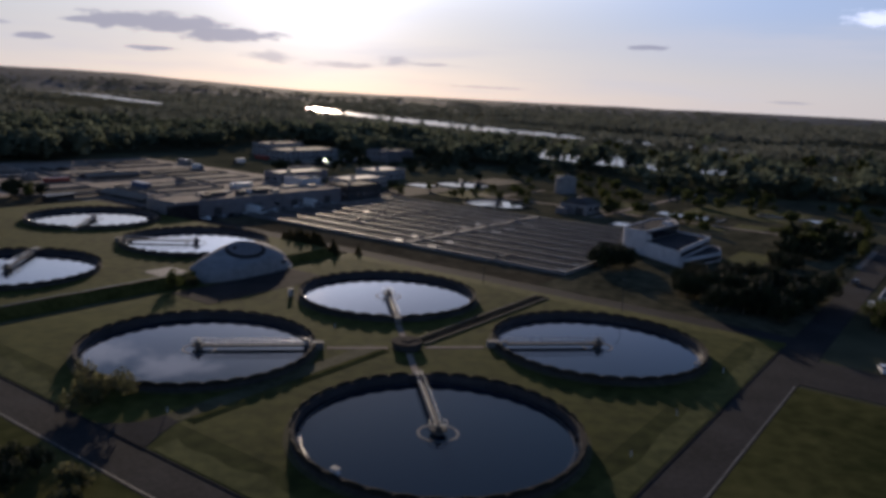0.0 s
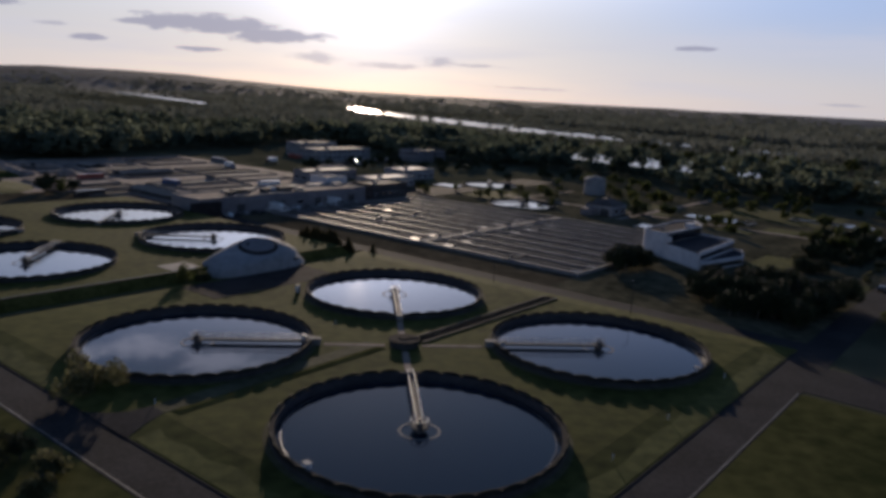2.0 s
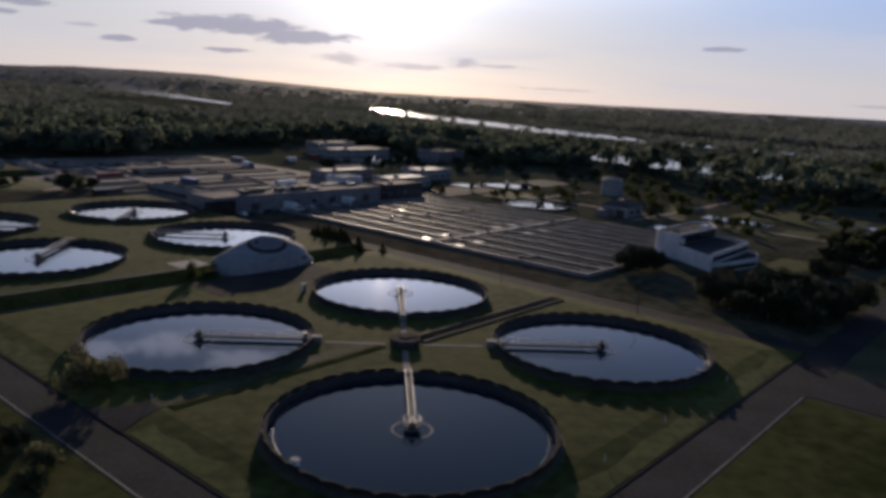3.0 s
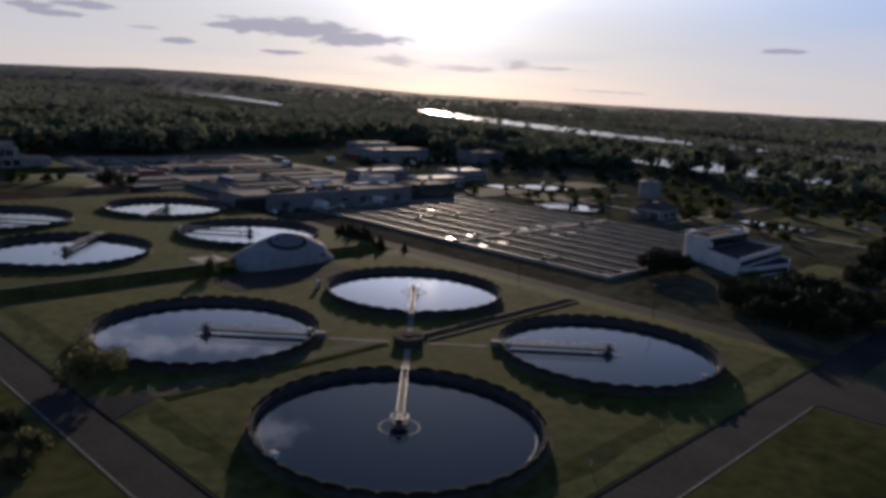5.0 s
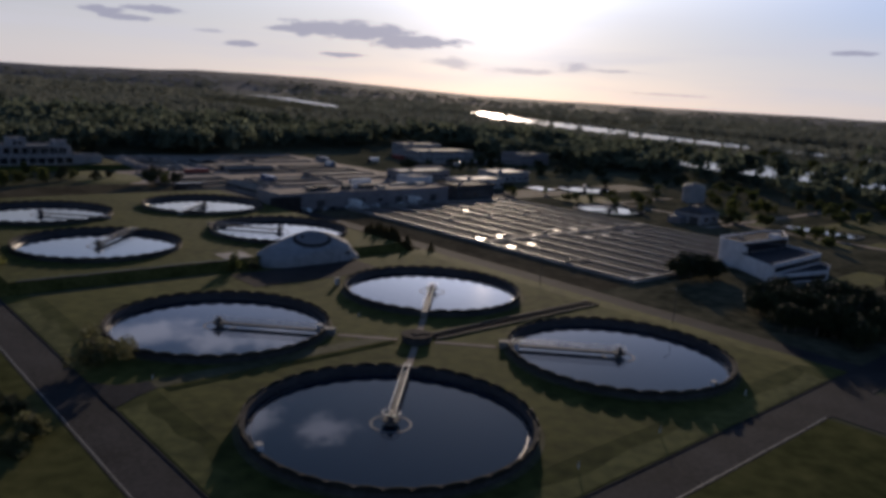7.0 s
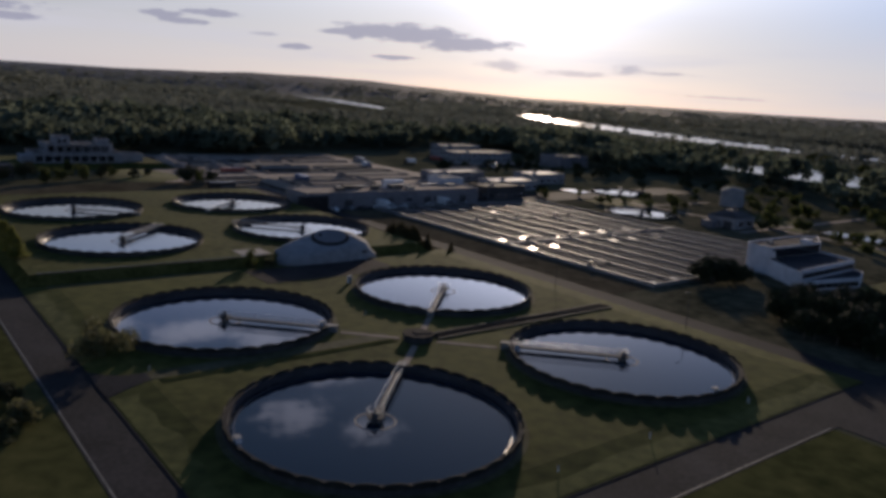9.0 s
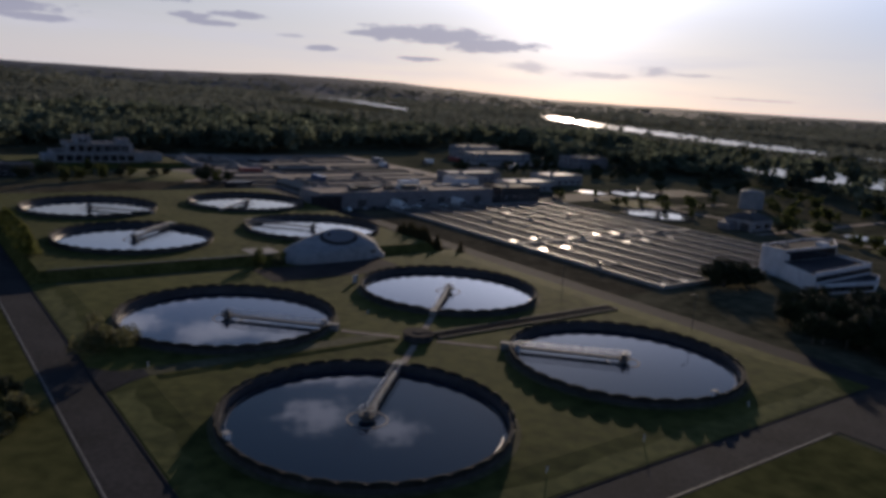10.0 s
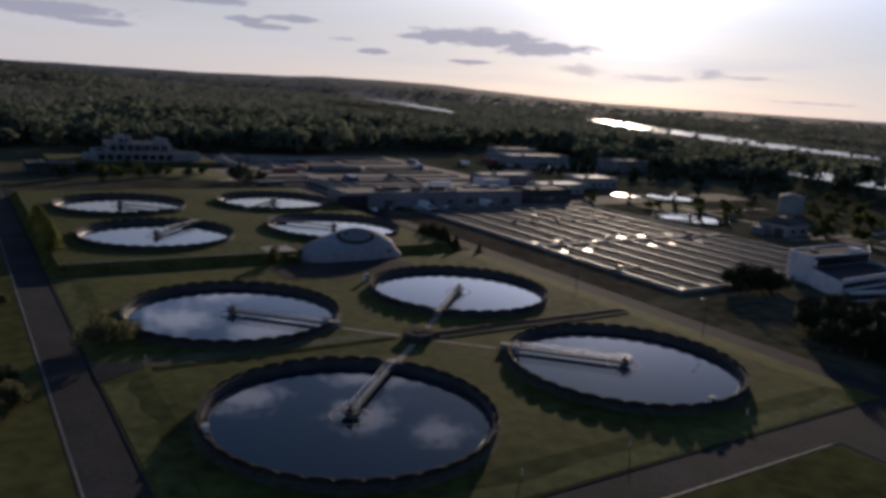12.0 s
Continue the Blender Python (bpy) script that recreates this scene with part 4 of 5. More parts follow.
def car(m, paint, word):
    c = thing("car", m, word + " parked car standing on the asphalt", "car", "parked cars")
    bm = bmesh.new()
    prof = [(-2.1, 0.35), (-2.15, 0.8), (-1.2, 0.95), (-0.55, 1.42), (0.9, 1.45), (1.7, 1.0), (2.1, 0.9), (2.1, 0.35)]
    sides = [[bm.verts.new((x, s * (0.85 if z < 1 else 0.7), z)) for x, z in prof] for s in (-1, 1)]
    for j in range(8):
        bm.faces.new((sides[0][j], sides[0][(j + 1) % 8], sides[1][(j + 1) % 8], sides[1][j]))
    bm.faces.new(sides[0][::-1])
    bm.faces.new(sides[1])
    part("body", bm, paint, c)
    part("windscreen", box(-1.1, -0.5, -0.66, 0.66, 1.0, 1.36), GLASS, c)
    for s in (-0.8, 0.8):
        part("side_window", box(-0.5, 1.1, s - 0.03, s + 0.03, 1.02, 1.36), GLASS, c)
    wheels(c, (-1.35, 1.3), 0.78, 0.32)


def truck(m, paint, word):
    c = thing("truck", m, word + " box truck parked in the works yard", "truck", "parked trucks")
    part("cab", box(-4.2, -2.3, -1.1, 1.1, 0.6, 2.7, 0.12), paint, c)
    part("windscreen", box(-4.26, -4.2, -0.95, 0.95, 1.6, 2.4), GLASS, c)
    part("cargo_box", box(-2.1, 4.0, -1.2, 1.2, 0.9, 3.4, 0.04), PAINTS[0], c)
    part("chassis", box(-4.1, 4.0, -0.5, 0.5, 0.5, 0.9), DARKSTEEL, c)
    wheels(c, (-3.2, 1.6, 2.9), 0.98, 0.48, 0.3)


random.seed(21)
WORDS = ("white", "blue", "grey", "red", "black")
for i in range(11):
    k = random.choice((0, 0, 1, 2, 4))
    car(at(92 + i * 6.6 + random.random() * 2, 172.5 + random.random(), 0.07, 90 + random.choice((0, 180))), PAINTS[k], WORDS[k])
for i in range(5):
    k = random.choice((0, 1, 2))
    truck(at(98 + i * 15 + random.random() * 4, 167.0 + 6, 0.07, 90 if i % 2 else 0), PAINTS[k], WORDS[k]) if i % 2 else None
for u, v, a, k in ((82, -48, 20, 0), (77, -60, 80, 2), (71, -54, 85, 1), (140, -38.5, 0, 0), (168, -31, 0, 4)):
    car(at(u, v, 0.09, a), PAINTS[k], WORDS[k])
for i in range(9):
    u, v = 70 + random.random() * 230, 236 + random.random() * 130
    if 196 < u < 290 and v < 266:
        continue
    k = random.randrange(5)
    if i % 3 == 0:
        truck(at(u, v, 0.06, random.choice((0, 90, 12, 78))), PAINTS[k], WORDS[k])
    else:
        c = thing("shipping_container", at(u, v, 0.06, random.choice((0, 90))), WORDS[k] + " steel container standing in the yard", "container", "yard containers")
        L = random.choice((6.1, 12.2))
        bm = bmesh.new()
        n = int(L / 0.4)
        for j in range(n):
            add_box(bm, j * L / n, (j + 0.55) * L / n, -1.22, 1.22, 0.15, 2.5)
        part("corrugation", bm, PAINTS[k], c)
        part("body", box(0, L, -1.18, 1.18, 0.05, 2.6), PAINTS[k], c)
        part("door", box(L, L + 0.06, -1.1, 1.1, 0.2, 2.45), PAINTS[k], c)
for i in range(9):
    u, v = 64 + random.random() * 240, 214 + random.random() * 165
    if 190 < u < 345 and (v < 270 or v > 325):
        continue
    L, W = 14 + random.random() * 34, 5 + random.random() * 5
    s = thing("store_shed", at(u, v, 0.05, random.choice((90, 90, 90, 0))), "long low shed with a pale sheet roof in the yard", "shed", "yard sheds")
    bm = bmesh.new()
    h0, h1 = 1.4 + random.random() * 0.6, 2.4 + random.random() * 0.6
    prof = [(-W / 2, 0), (W / 2, 0), (W / 2, h0), (0, h1), (-W / 2, h0)]
    ends = [[bm.verts.new((x, y, z)) for y, z in prof] for x in (0, L)]
    bm.faces.new(ends[0][::-1])
    bm.faces.new(ends[1])
    for j in (0, 1, 4):
        bm.faces.new((ends[0][j], ends[0][(j + 1) % 5], ends[1][(j + 1) % 5], ends[1][j]))
    part("wall", bm, DARKCON, s)
    for sg in (-1, 1):
        bm = bmesh.new()
        q = [bm.verts.new(p) for x in (-0.3, L + 0.3) for p in ((x, 0, h1 + 0.02), (x, sg * (W / 2 + 0.4), h0 - 0.15), (x, sg * (W / 2 + 0.4), h0 - 0.03), (x, 0, h1 + 0.14))]
        for f in ((0, 1, 2, 3), (7, 6, 5, 4), (0, 4, 5, 1), (1, 5, 6, 2), (2, 6, 7, 3), (3, 7, 4, 0)):
            bm.faces.new([q[i2] for i2 in f])
        part("roof", bm, FIBRE, s)
for i in range(12):
    u, v = 66 + random.random() * 110, 258 + random.random() * 110
    bm = bmesh.new()
    bmesh.ops.create_icosphere(bm, subdivisions=3, radius=1.0)
    R, hh = 4 + random.random() * 5, 1.8 + random.random() * 1.8
    for w in bm.verts:
        n = 1 + 0.35 * noise.noise(w.co * 1.7 + Vector((i * 9.0, 0, 0)))
        w.co = Vector((w.co.x * R * n, w.co.y * R * 0.8 * n, max(-0.05, w.co.z) * hh * n))
    o = part("soil_mound", bm, GRAVEL, smooth=True)
    o.matrix_basis = at(u, v, 0.03, random.random() * 360)
    tagged(o, "rounded brown heap of soil and gravel", "heap", "yard heaps")

# sludge drying beds
random.seed(5)
for i, (u, v) in enumerate([(72 + 44 * a, 226 + 17 * c) for c in range(9) for a in range(3)]):
    if (i * 7) % 5 == 0:
        continue
    d = thing("drying_bed", at(u + random.random() * 6, v, 0.04), "low walled bed of brown drying sludge", "drying bed", "drying beds")
    L = 34 + random.random() * 6
    part("fill", box(0.4, L - 0.4, 0.4, 10.6, 0.0, 0.35 + 0.3 * random.random()), random.choice((GRAVEL, SLUDGE, FIBRE)), d)
    for x0, x1, y0, y1 in ((0, L, 0, 0.4), (0, L, 10.6, 11), (0, 0.4, 0.4, 10.6), (L - 0.4, L, 0.4, 10.6)):
        part("bed_wall", box(x0, x1, y0, y1, 0.0, 0.95), PALECON, d)

# rear ponds
PONDWATER = water("pond_water", (0.03, 0.035, 0.04), 0.1, 0.1, 0.6)
for u0, u1, v0, v1 in ((262, 272, 36, 66), (266, 277, -16, 2), (281, 288, -22, -15), (300, 308, -5, 30), (248, 259, 188, 203), (212, 222, 53, 67)):
    p = thing("pond", at(u0, v0), "shallow rectangular pond with a concrete edge", "pond", "rear ponds")
    w, d = u1 - u0, v1 - v0
    part("pond_water", box(0.5, w - 0.5, 0.5, d - 0.5, 0.0, 0.42), PONDWATER, p, "bright open water")
    for x0, x1, y0, y1 in ((0, w, 0, 0.5), (0, w, d - 0.5, d), (0, 0.5, 0.5, d - 0.5), (w - 0.5, w, 0.5, d - 0.5)):
        part("edge", box(x0, x1, y0, y1, -0.1, 0.5), CONCRETE, p)


# ---- trees ----
def leaf_cloud(count, radius, squash, seed, size):
    """Many small leaf sprays round a few uneven boughs."""
    rng = np.random.default_rng(seed)
    hubs = rng.normal(size=(9, 3)) * radius * 0.42
    hubs[:, 2] = hubs[:, 2] * squash
    which = rng.integers(0, 9, count)
    d = rng.normal(size=(count, 3))
    d /= np.linalg.norm(d, axis=1)[:, None]
    c = hubs[which] + d * (radius * 0.46 * rng.random(count) ** 0.4)[:, None]
    a, b = rng.normal(size=(2, count, 3))
    a /= np.linalg.norm(a, axis=1)[:, None]
    b -= a * (a * b).sum(1)[:, None]
    b /= np.linalg.norm(b, axis=1)[:, None]
    s = size * (0.6 + 0.8 * rng.random((count, 1)))
    v = np.stack([c - a * s, c - b * s * 0.6, c + a * s, c + b * s * 0.6], 1).reshape(-1, 3)
    f = np.arange(count * 4).reshape(-1, 4)
    return v, f


def build_tree(m, h, r, leaf, label, seed, count=1500, conical=False, size=0.28, group="garden trees"):
    t = thing("tree", m, label, "tree", group)
    rng = random.Random(seed)
    bm = bmesh.new()
    add_tube(bm, (0, 0, -0.2), (0.05 * r, 0, h * 0.55), 0.032 * h, 0.018 * h, 8)
    add_tube(bm, (0.05 * r, 0, h * 0.53), (0, 0.05 * r, h * 0.9), 0.018 * h, 0.006 * h, 6)
    part("trunk", bm, BARK, t)
    for k in range(5):
        a = k * 2.4 + rng.random()
        z = h * (0.3 + 0.09 * k)
        part("limb", tube((0.03 * r, 0, z), (math.cos(a) * r * 0.65, math.sin(a) * r * 0.65, z + h * 0.2), 0.013 * h, 0.004 * h, 5), BARK, t)
    if conical:
        g = np.random.default_rng(seed)
        z = g.random(count) ** 1.35
        a = g.random(count) * 2 * np.pi
        rad = r * (1.02 - z) * (0.55 + 0.5 * g.random(count)) * (0.85 + 0.25 * np.sin(z * 26 + a))
        c = np.stack([rad * np.cos(a), rad * np.sin(a), 0.08 * h + z * h * 0.95], 1)
        d = np.stack([np.cos(a), np.sin(a), -0.5 + 0 * a], 1) * size + g.normal(size=(count, 3)) * size * 0.4
        e = np.stack([-np.sin(a), np.cos(a), 0 * a], 1) * size * 0.6 + g.normal(size=(count, 3)) * size * 0.3
        v = np.stack([c - d, c - e, c + d, c + e], 1).reshape(-1, 3)
        f = np.arange(count * 4).reshape(-1, 4)
    else:
        v, f = leaf_cloud(count, r, 0.75, seed, size)
        v = v + np.array((0, 0, h - r * 0.85))
        v[:, 2] = np.maximum(v[:, 2], h * 0.12)
    np_part("crown", v, f, leaf, t)
    return t


def plant(proto, u, v, scale, turn, z=0.0):
    o = copy_thing(proto, at(u, v, z, turn))
    o.scale = (scale, scale, scale * (0.9 + 0.2 * random.random()))
    return o


random.seed(8)
build_tree(at(-26.0, 46.2, 0.2), 6.4, 4.0, LEAFO, "bushy grey-olive tree standing by the road", 3, 2000)
dark = build_tree(at(118, -12), 9.0, 4.4, LEAFD, "dark broad tree in heavy leaf", 5, 2600)
dark2 = build_tree(at(-52, 36), 8.0, 4.2, LEAF, "dull green broad tree in heavy leaf", 6, 2400)
bush = build_tree(at(-40.6, 25.0), 4.2, 2.6, LEAFO, "low grey-olive bush beside the road", 7, 1100)
cone = build_tree(at(84, 106), 4.6, 2.3, LEAFB, "dark brownish conical shrub on the lawn", 9, 900, True)
fir = build_tree(at(-25.6, 118, 2.6), 5.2, 2.7, LEAFY, "light green conical shrub along the road edge", 10, 1100, True)
for u, v, s in ((-58, 20, 1.0), (-52, 8, 0.8), (-62, 50, 0.9), (-41.5, 31.5, 0.5), (-45, 34.5, 0.55), (-46.5, 29, 0.55)):
    plant(dark, u, v, s, random.random() * 360)
for u, v, s in ((-44, 21, 0.8), (-43, 60, 0.8), (-39, 80, 0.6), (-45, 100, 0.9), (-42, 140, 1.1), (-48, 170, 1.3)):
    plant(bush, u, v, s, random.random() * 360)
for u, v, s in ((84.6, 108.5, 1.0), (84.4, 111, 0.8), (83.2, 113.2, 1.1), (84, 116, 0.9), (83.6, 118.5, 0.85), (83.2, 103.4, 0.8), (83.8, 100.5, 0.95), (83.0, 98.2, 0.6), (88.5, 94.5, 0.6), (84.2, 107.2, 1.2), (84.8, 109.8, 1.15), (84.6, 112.4, 1.0), (84.2, 114.6, 1.2), (84.6, 117.2, 1.05), (84.0, 119.6, 1.1), (83.4, 121.4, 0.9), (82.6, 99.4, 0.8)):
    plant(cone, u, v, s, random.random() * 360)
for v, s in ((122, 0.9), (126, 1.1), (131, 0.95), (136, 1.15), (141, 0.9), (147, 1.0), (155, 1.1), (164, 0.9)):
    plant(fir, -25.4, v, s, random.random() * 360, 2.6)
# dark grove before the control building
for i in range(80):
    u, v = 102 + random.random() * 37, -27.5 + random.random() * 33
    if v > -6 and u < 112:
        continue
    if u > 134 and v > 0:
        continue
    plant(dark, u, v, 0.55 + random.random() * 0.45, random.random() * 360)
for u, v, s in ((131, 31, 0.85), (135, 34, 0.95), (129, 34, 0.8), (138, 31, 0.85), (141, 28, 0.7), (143, 33, 0.7), (137, 27, 0.6)):
    plant(dark, u, v, s, random.random() * 360)
for i in range(8):
    u, v = 170 + random.random() * 120, -27 + random.random() * 34
    plant(random.choice((dark, dark2, bush)), u, v, 0.4 + random.random() * 0.5, random.random() * 360)
for i in range(9):
    plant(random.choice((dark, dark2)), 84 + random.random() * 50, -66 + random.random() * 24, 0.5 + random.random() * 0.4, random.random() * 360) if i > 2 else None
for u, v, s in ((10, 272, 0.9), (18, 276, 0.8), (27, 281, 0.85), (36, 286, 0.6), (42, 289, 0.55), (50, 284, 0.6), (58, 290, 0.5), (5, 285, 1.0), (-5, 275, 0.9), (66, 262, 0.9), (72, 258, 0.8), (70, 268, 1.0), (78, 262, 0.7), (28, 306, 0.7), (44, 307, 0.6)):
    plant(random.choice((dark, dark2)), u, v, s, random.random() * 360)
plant(dark2, 24, 95, 0.55, 30, 0.4)
plant(bush, 29, 95.5, 0.8, 10, 0.4)
for u, v, s in ((238, 78, 0.7), (252, 80, 0.6), (248, 104, 0.8), (236, 120, 0.5), (242, 138, 0.5), (228, 148, 0.4), (212, 178, 0.6), (222, 190, 0.7), (240, 180, 0.5)):
    plant(random.choice((dark, dark2, bush)), u, v, s, random.random() * 360)
bm = bmesh.new()
rings = [[bm.verts.new((x, y, z)) for x, y in rounded(rx, ry, 2.2, 40)] for rx, ry, z in ((17, 25, 0.0), (14.5, 22.5, 0.35), (8, 14, 0.6))]
for p, q in zip(rings, rings[1:]):
    for k in range(40):
        bm.faces.new((p[k], p[(k + 1) % 40], q[(k + 1) % 40], q[k]))
bm.faces.new(rings[-1])
# The lighter grass stands for sunlight on this lawn.
ob = part("lawn", bm, VERGE, smooth=True)
ob.matrix_basis = at(56, 294)
tagged(ob, "oval lawn before the office building, coloured bright as if sunlit", "lawn", kind="structure")

for u0, u1, v0, v1 in ((254, 262, 70, 78), (254, 292, 84, 110), (168, 196, -3, 9), (159, 171, -28, -19), (251, 266, 15, 28), (236, 246, 28, 43), (284, 330, 10, 60), (230, 262, 146, 168)):
    slab("lawn", u0, u1, v0, v1, -0.2, 0.1, GRASS, "small patch of mown grass among the ponds", "lawn")
for u0, u1, v0, v1 in ((226, 380, 79, 82), (248, 251, -28, 160), (224, 300, 143, 145.5), (196, 240, -29, -27)):
    slab("footpath", u0, u1, v0, v1, -0.2, 0.13, GRAVEL, "pale gravel track between the ponds", "path")
random.seed(77)


def clear(u, v, spots, gap):
    return not any(a - gap < u < c + gap and d - gap < v < e + gap for a, c, d, e in spots)


def thicket(spots, leaf, label, seed):
    """Many bushes as one mesh of leaf sprays; each spot is u, v and a size."""
    vs = []
    for k, (u, v, w) in enumerate(spots):
        leaves, _ = leaf_cloud(420, 4.2 * w, 0.75, seed + k, 0.62 * w + 0.1)
        x, y = uvxy(u, v)
        leaves = leaves + np.array((0, 0, 4.8 * w))
        leaves[:, 2] = np.maximum(leaves[:, 2], 0.1)
        vs.append(leaves + np.array((x, y, 0)))
    vs = np.concatenate(vs)
    tagged(np_part("bushes", vs, np.arange(len(vs)).reshape(-1, 4), leaf), label, "bushes", kind="stuff")


POND_SIDE = ((225, 250, 80, 102), (290, 310, 122, 142), (205, 243, 110, 148), (248, 296, 166, 245), (203, 237, 44, 78))
YARD_SIDE = ((205, 276, 186, 260), (260, 296, 166, 202), (286, 338, 338, 358), (300, 336, 372, 388), (350, 380, 300, 320))
spots = [(226 + random.random() * 150, -24 + random.random() * 190, 0.35 + random.random() * 0.5) for i in range(100)]
thicket([p for p in spots if clear(p[0], p[1], POND_SIDE, 4)], LEAF, "scattered dull green bushes among the rear ponds", 300)
spots = [(234 + random.random() * 150, 176 + random.random() * 165, 0.5 + random.random() * 0.5) for i in range(56)]
thicket([p for p in spots if clear(p[0], p[1], YARD_SIDE, 6)], LEAFD, "dark bushes and young trees behind the works", 500)
spots = []
for i in range(75):
    a, c = random.random(), random.random()
    u, v = 192 + a * 62 + c * 10, -2 + a * 6 - c * (19 + a * 6)
    if not (u > 258 and v > -18):
        spots.append((u, v, 0.3 + random.random() * 0.35))
thicket(spots, LEAFD, "dark bushes along the road beyond the control building", 700)
for i in range(16):
    plant(dark, 173 + random.random() * 10, -5 - random.random() * 9, 0.3 + random.random() * 0.25, random.random() * 360)
for i in range(14):
    plant(random.choice((dark, bush)), 176 + i * 5.2, -26 + 2 * random.random(), 0.35 + random.random() * 0.2, random.random() * 360)

# tall slim trees along the near bank of the river, and round ones at the edge of the woods
random.seed(91)
poplar = build_tree(pose(52, 706, 0), 17.0, 3.4, LEAF, "tall slim tree on the river bank", 14, 1500, False, 0.5, "river bank trees")
poplar.scale = (0.8, 0.8, 1.1)
for k in range(34):
    f = k / 33
    x, y = 40 + 300 * f + 5 * math.sin(k * 2.3), 716 - 172 * f + 16 * math.sin(k * 1.7)
    if k % 7 in (2, 3):
        continue
    o = copy_thing(poplar, pose(x, y, 0, 0, 0, random.random() * 360))
    w = 0.6 + 0.4 * random.random()
    o.scale = (w, w, 0.75 + 0.45 * random.random())
round_tree = build_tree(pose(150, 500, 0), 11.5, 6.2, LEAFO, "broad grey-green tree at the edge of the woods", 15, 3200, False, 0.5, "edge trees")
for x, y, w in ((166, 508, 0.9), (186, 488, 1.15), (205, 478, 0.95), (212, 452, 0.8), (232, 462, 1.1), (246, 444, 0.95), (136, 520, 0.8), (176, 470, 0.75), (222, 480, 0.85), (262, 452, 1.05), (283, 440, 0.9)):
    o = copy_thing(round_tree, pose(x, y, 0, 0, 0, random.random() * 360))
    o.scale = (w, w, w * (0.85 + 0.3 * random.random()))

# ---- river, ponds and woods in the distance ----
def sheet(name, pts, z, mat, label, category):
    bm = bmesh.new()
    bm.faces.new([bm.verts.new((x, y, z)) for x, y in pts])
    bmesh.ops.recalc_face_normals(bm, faces=bm.faces)
    if bm.faces[:][0].normal.z < 0:
        bmesh.ops.reverse_faces(bm, faces=bm.faces[:])
    return tagged(part(name, bm, mat), label, category, kind="structure")


MAIN = [(-398, 2180), (-335, 1985), (-164, 1590), (-82, 1430), (-21, 1335), (17, 1265), (67, 1185), (122, 1150), (190, 1075), (200, 1190), (165, 1280), (130, 1300), (79, 1404), (20, 1520), (-30, 1600),
        (-100, 1720), (-188, 1840), (-365, 2270)]
EAST = [(190, 1075), (300, 1000), (420, 930), (640, 830), (660, 870), (430, 975), (310, 1060), (200, 1190)]
BACK = [(-640, 1780), (-1050, 2330), (-1540, 2900), (-1600, 3040), (-1110, 2580), (-680, 1930)]
REACH = [(60, 705), (120, 640), (178, 596), (300, 560), (330, 600), (200, 730), (110, 790)]
sheet("river", MAIN, 1.0, RIVER, "wide river shining under the low sun", "river")
sheet("river", EAST, 1.0, RIVER, "river reach seen between the tree tops", "river")
sheet("river", BACK, 1.0, RIVER, "distant bend of the shining river", "river")
sheet("river", REACH, 1.0, RIVER, "river reach glinting behind the trees", "river")


def inside(px, py, poly):
    hit = np.zeros(px.shape, bool)
    n = len(poly)
    for i in range(n):
        (x0, y0), (x1, y1) = poly[i], poly[(i + 1) % n]
        c = (y0 > py) != (y1 > py)
        with np.errstate(divide="ignore", invalid="ignore"):
            xi = x0 + (py - y0) / (y1 - y0) * (x1 - x0)
        hit ^= c & (px < xi)
    return hit


def icosa():
    p = (1 + 5 ** 0.5) / 2
    v = np.array([(-1, p, 0), (1, p, 0), (-1, -p, 0), (1, -p, 0), (0, -1, p), (0, 1, p), (0, -1, -p), (0, 1, -p), (p, 0, -1), (p, 0, 1), (-p, 0, -1), (-p, 0, 1)], float)
    f = np.array([(0, 11, 5), (0, 5, 1), (0, 1, 7), (0, 7, 10), (0, 10, 11), (1, 5, 9), (5, 11, 4), (11, 10, 2), (10, 7, 6), (7, 1, 8), (3, 9, 4), (3, 4, 2), (3, 2, 6), (3, 6, 8), (3, 8, 9), (4, 9, 5), (2, 4, 11), (6, 2, 10), (8, 6, 7), (9, 8, 1)])
    return v / np.linalg.norm(v[0]), f


COSA = np.cos(radians(TURN_UV)), np.sin(radians(TURN_UV))


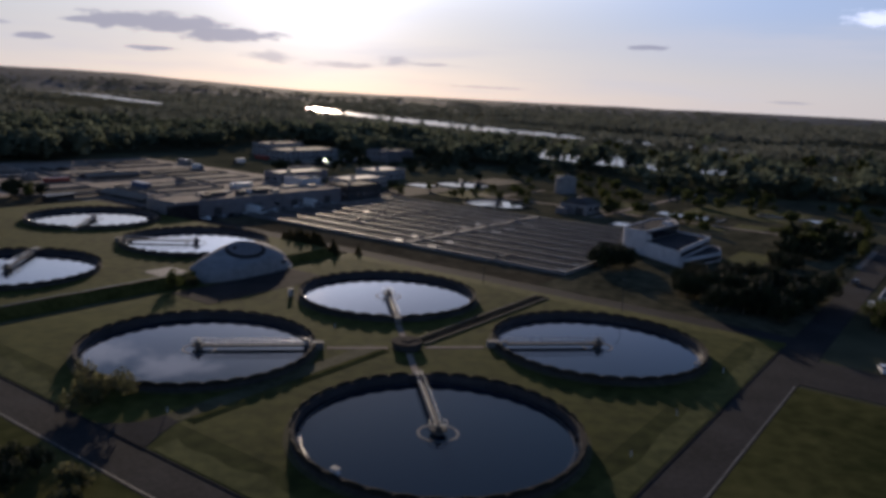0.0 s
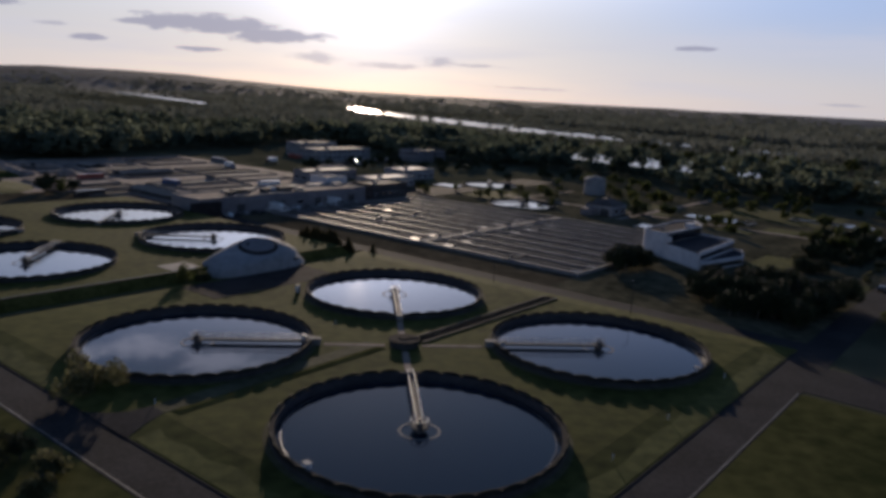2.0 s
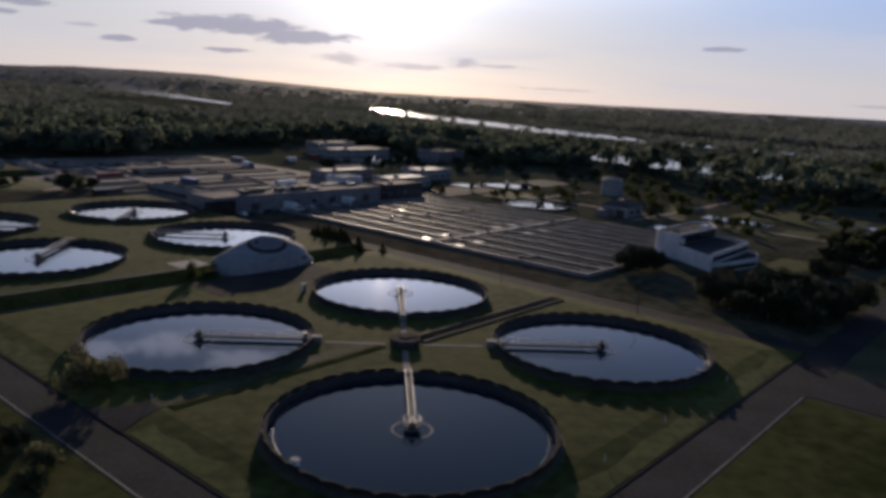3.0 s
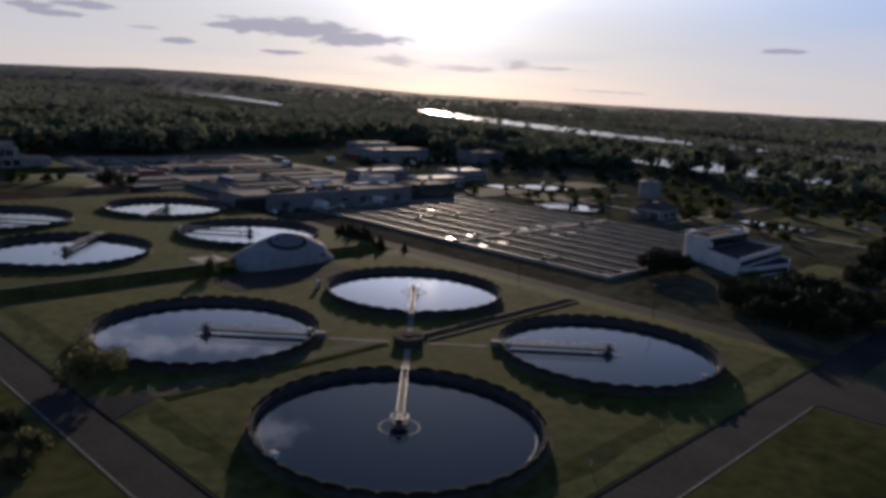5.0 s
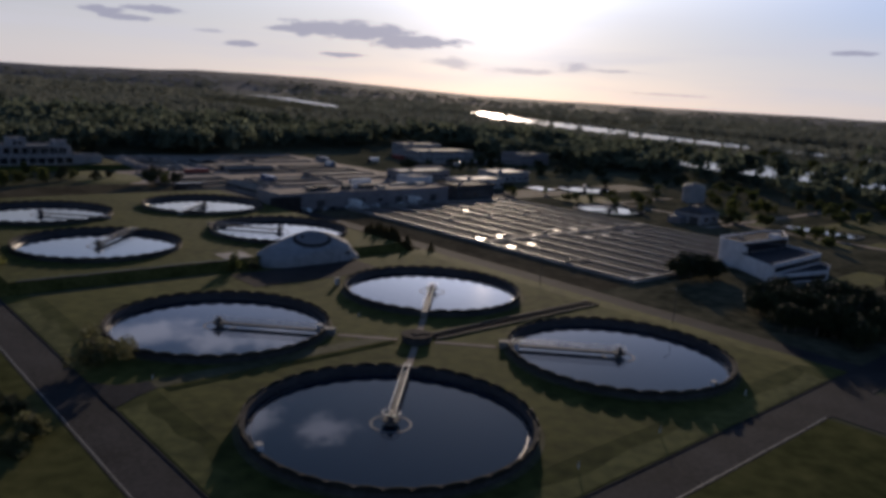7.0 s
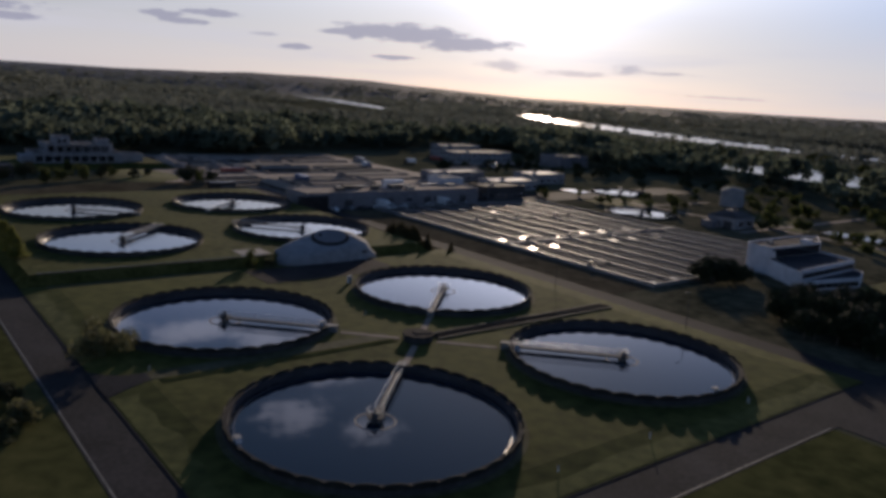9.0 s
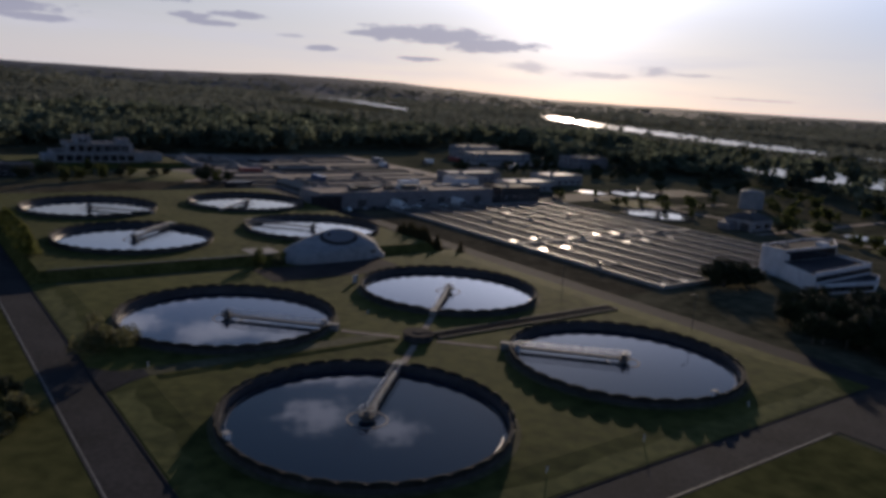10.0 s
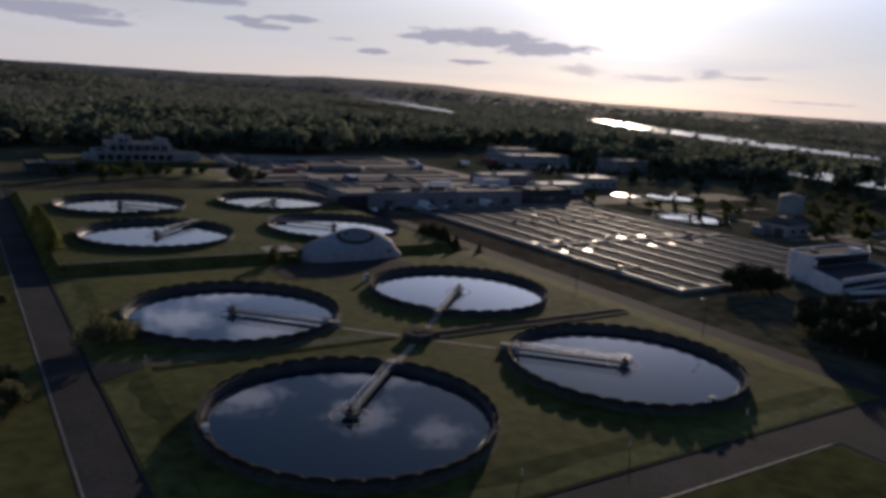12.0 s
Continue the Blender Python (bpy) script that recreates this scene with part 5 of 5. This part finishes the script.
def woods(name, count, d0, d1, h0, h1, spread, lobes, lobe_size, seed, label, leaf=FOREST, sprays=0):
    rng = np.random.default_rng(seed)
    az = np.radians(rng.uniform(-80, 52, count))
    d = np.sqrt(rng.uniform(d0 ** 2, d1 ** 2, count))
    x, y = 25 + d * np.sin(az), 5 + d * np.cos(az)
    u = (x - OX) * COSA[0] + (y - OY) * COSA[1]
    v = -(x - OX) * COSA[1] + (y - OY) * COSA[0]
    wob = 14 * np.sin(x * 0.03) + 10 * np.sin(y * 0.05)
    keep = (u > 392 + wob) | (v > 408 + wob + np.clip(u - 200, 0, 200) * 0.25) | ((u < -70 + wob) & (v > 120))
    # clearings in the far woods
    field = np.sin(x * 0.0043 + 1.3) * np.sin(y * 0.0037 + x * 0.0011) + 0.35 * np.sin(x * 0.011 + y * 0.006)
    keep &= ~((field > 0.72) & (d > 1100))
    patch = 0.5 + 0.5 * np.sin(x * 0.021 + 2 * np.sin(y * 0.013)) * np.sin(y * 0.017 + 1.5 * np.sin(x * 0.009))
    h = h0 + (h1 - h0) * np.clip(0.55 * rng.random(count) ** 1.5 + 0.55 * patch, 0, 1)
    dice = rng.random(count)
    cap = np.full(count, 99.0)
    for poly, chance in ((MAIN, 0.97), (EAST, 0.5), (BACK, 1.0), (REACH, 0.8)):
        keep &= ~inside(x, y, poly)
        for s in np.linspace(0.84, 0.99, 7):
            cap = np.where(inside(25 + (x - 25) * s, 5 + (y - 5) * s, poly), np.minimum(cap, 5.0), cap)
        for s in np.linspace(1.02, 1.75, 20):
            hides = inside(25 + (x - 25) * s, 5 + (y - 5) * s, poly) & (dice < chance)
            cap = np.where(hides, np.minimum(cap, 48.0 * (1 - 1 / s) * 0.8), cap)
    h = np.minimum(h, cap)
    keep &= h > 1.2
    x, y, h = x[keep], y[keep], h[keep]
    n = len(x)
    zg = np.array([far_height(a, b) for a, b in zip(x, y)])
    ico, tri = icosa()
    r = np.maximum(h, 4.0) * spread * rng.uniform(0.75, 1.2, n)
    off = rng.normal(size=(n, lobes, 3)) * np.array((0.5, 0.5, 0.27))
    off[..., 2] += 0.1
    centre = np.stack([x, y, zg + h * 0.62], 1)[:, None] + off * np.stack([r, r, h * 0.62], 1)[:, None]
    centre[..., 2] = np.maximum(centre[..., 2], zg[:, None] + h[:, None] * 0.25)
    size = (np.minimum(r, 0.9 * h)[:, None] * lobe_size * rng.uniform(0.65, 1.25, (n, lobes)))[..., None, None]
    if sprays:
        k = n * lobes * sprays
        d = rng.normal(size=(n, lobes, sprays, 3))
        d /= np.linalg.norm(d, axis=3)[..., None]
        d[..., 2] = np.where(d[..., 2] < -0.3, -d[..., 2], d[..., 2])
        c = (centre[:, :, None] + d * size[..., 0, :][:, :, None] * rng.uniform(0.75, 1.1, (n, lobes, sprays, 1))).reshape(-1, 3)
        nrm = (d + 0.55 * rng.normal(size=d.shape)).reshape(-1, 3)
        a = np.cross(nrm, rng.normal(size=(k, 3)))
        a /= np.linalg.norm(a, axis=1)[:, None]
        e = np.cross(nrm, a)
        e /= np.linalg.norm(e, axis=1)[:, None]
        w = rng.uniform(0.5, 1.05, (k, 1)) * np.repeat(size.reshape(-1), sprays)[:, None] * 0.75
        vv = np.stack([c - a * w, c - e * w * 0.75, c + a * w * 0.9, c + e * w * 0.7], 1).reshape(-1, 3)
        ob = np_part(name, vv, np.arange(k * 4).reshape(-1, 4), leaf)
        tagged(ob, label, "woodland", kind="stuff")
        return
    ball = ico[None, None] * rng.uniform(0.62, 1.3, (n, lobes, 12, 1)) * size * np.array((1, 1, 0.85))
    vv = (centre[:, :, None] + ball).reshape(-1, 3)
    ff = (tri[None] + (np.arange(n * lobes) * 12)[:, None, None]).reshape(-1, 3)
    ob = np_part(name, vv, ff, leaf, smooth=True)
    tagged(ob, label, "woodland", kind="stuff")


woods("woodland", 7000, 360, 820, 6, 19, 0.46, 9, 0.5, 31, "dense dark green mixed woodland round the works", FOREST, 14)
woods("woodland", 19000, 800, 1700, 7, 13, 0.5, 5, 0.6, 32, "dark woodland, paled for haze, stretching towards the river", FARWOOD, 6)
woods("woodland", 9000, 1650, 3900, 6, 12, 1.3, 5, 0.6, 33, "far woodland below the hills, paled for haze", FARWOOD, 6)
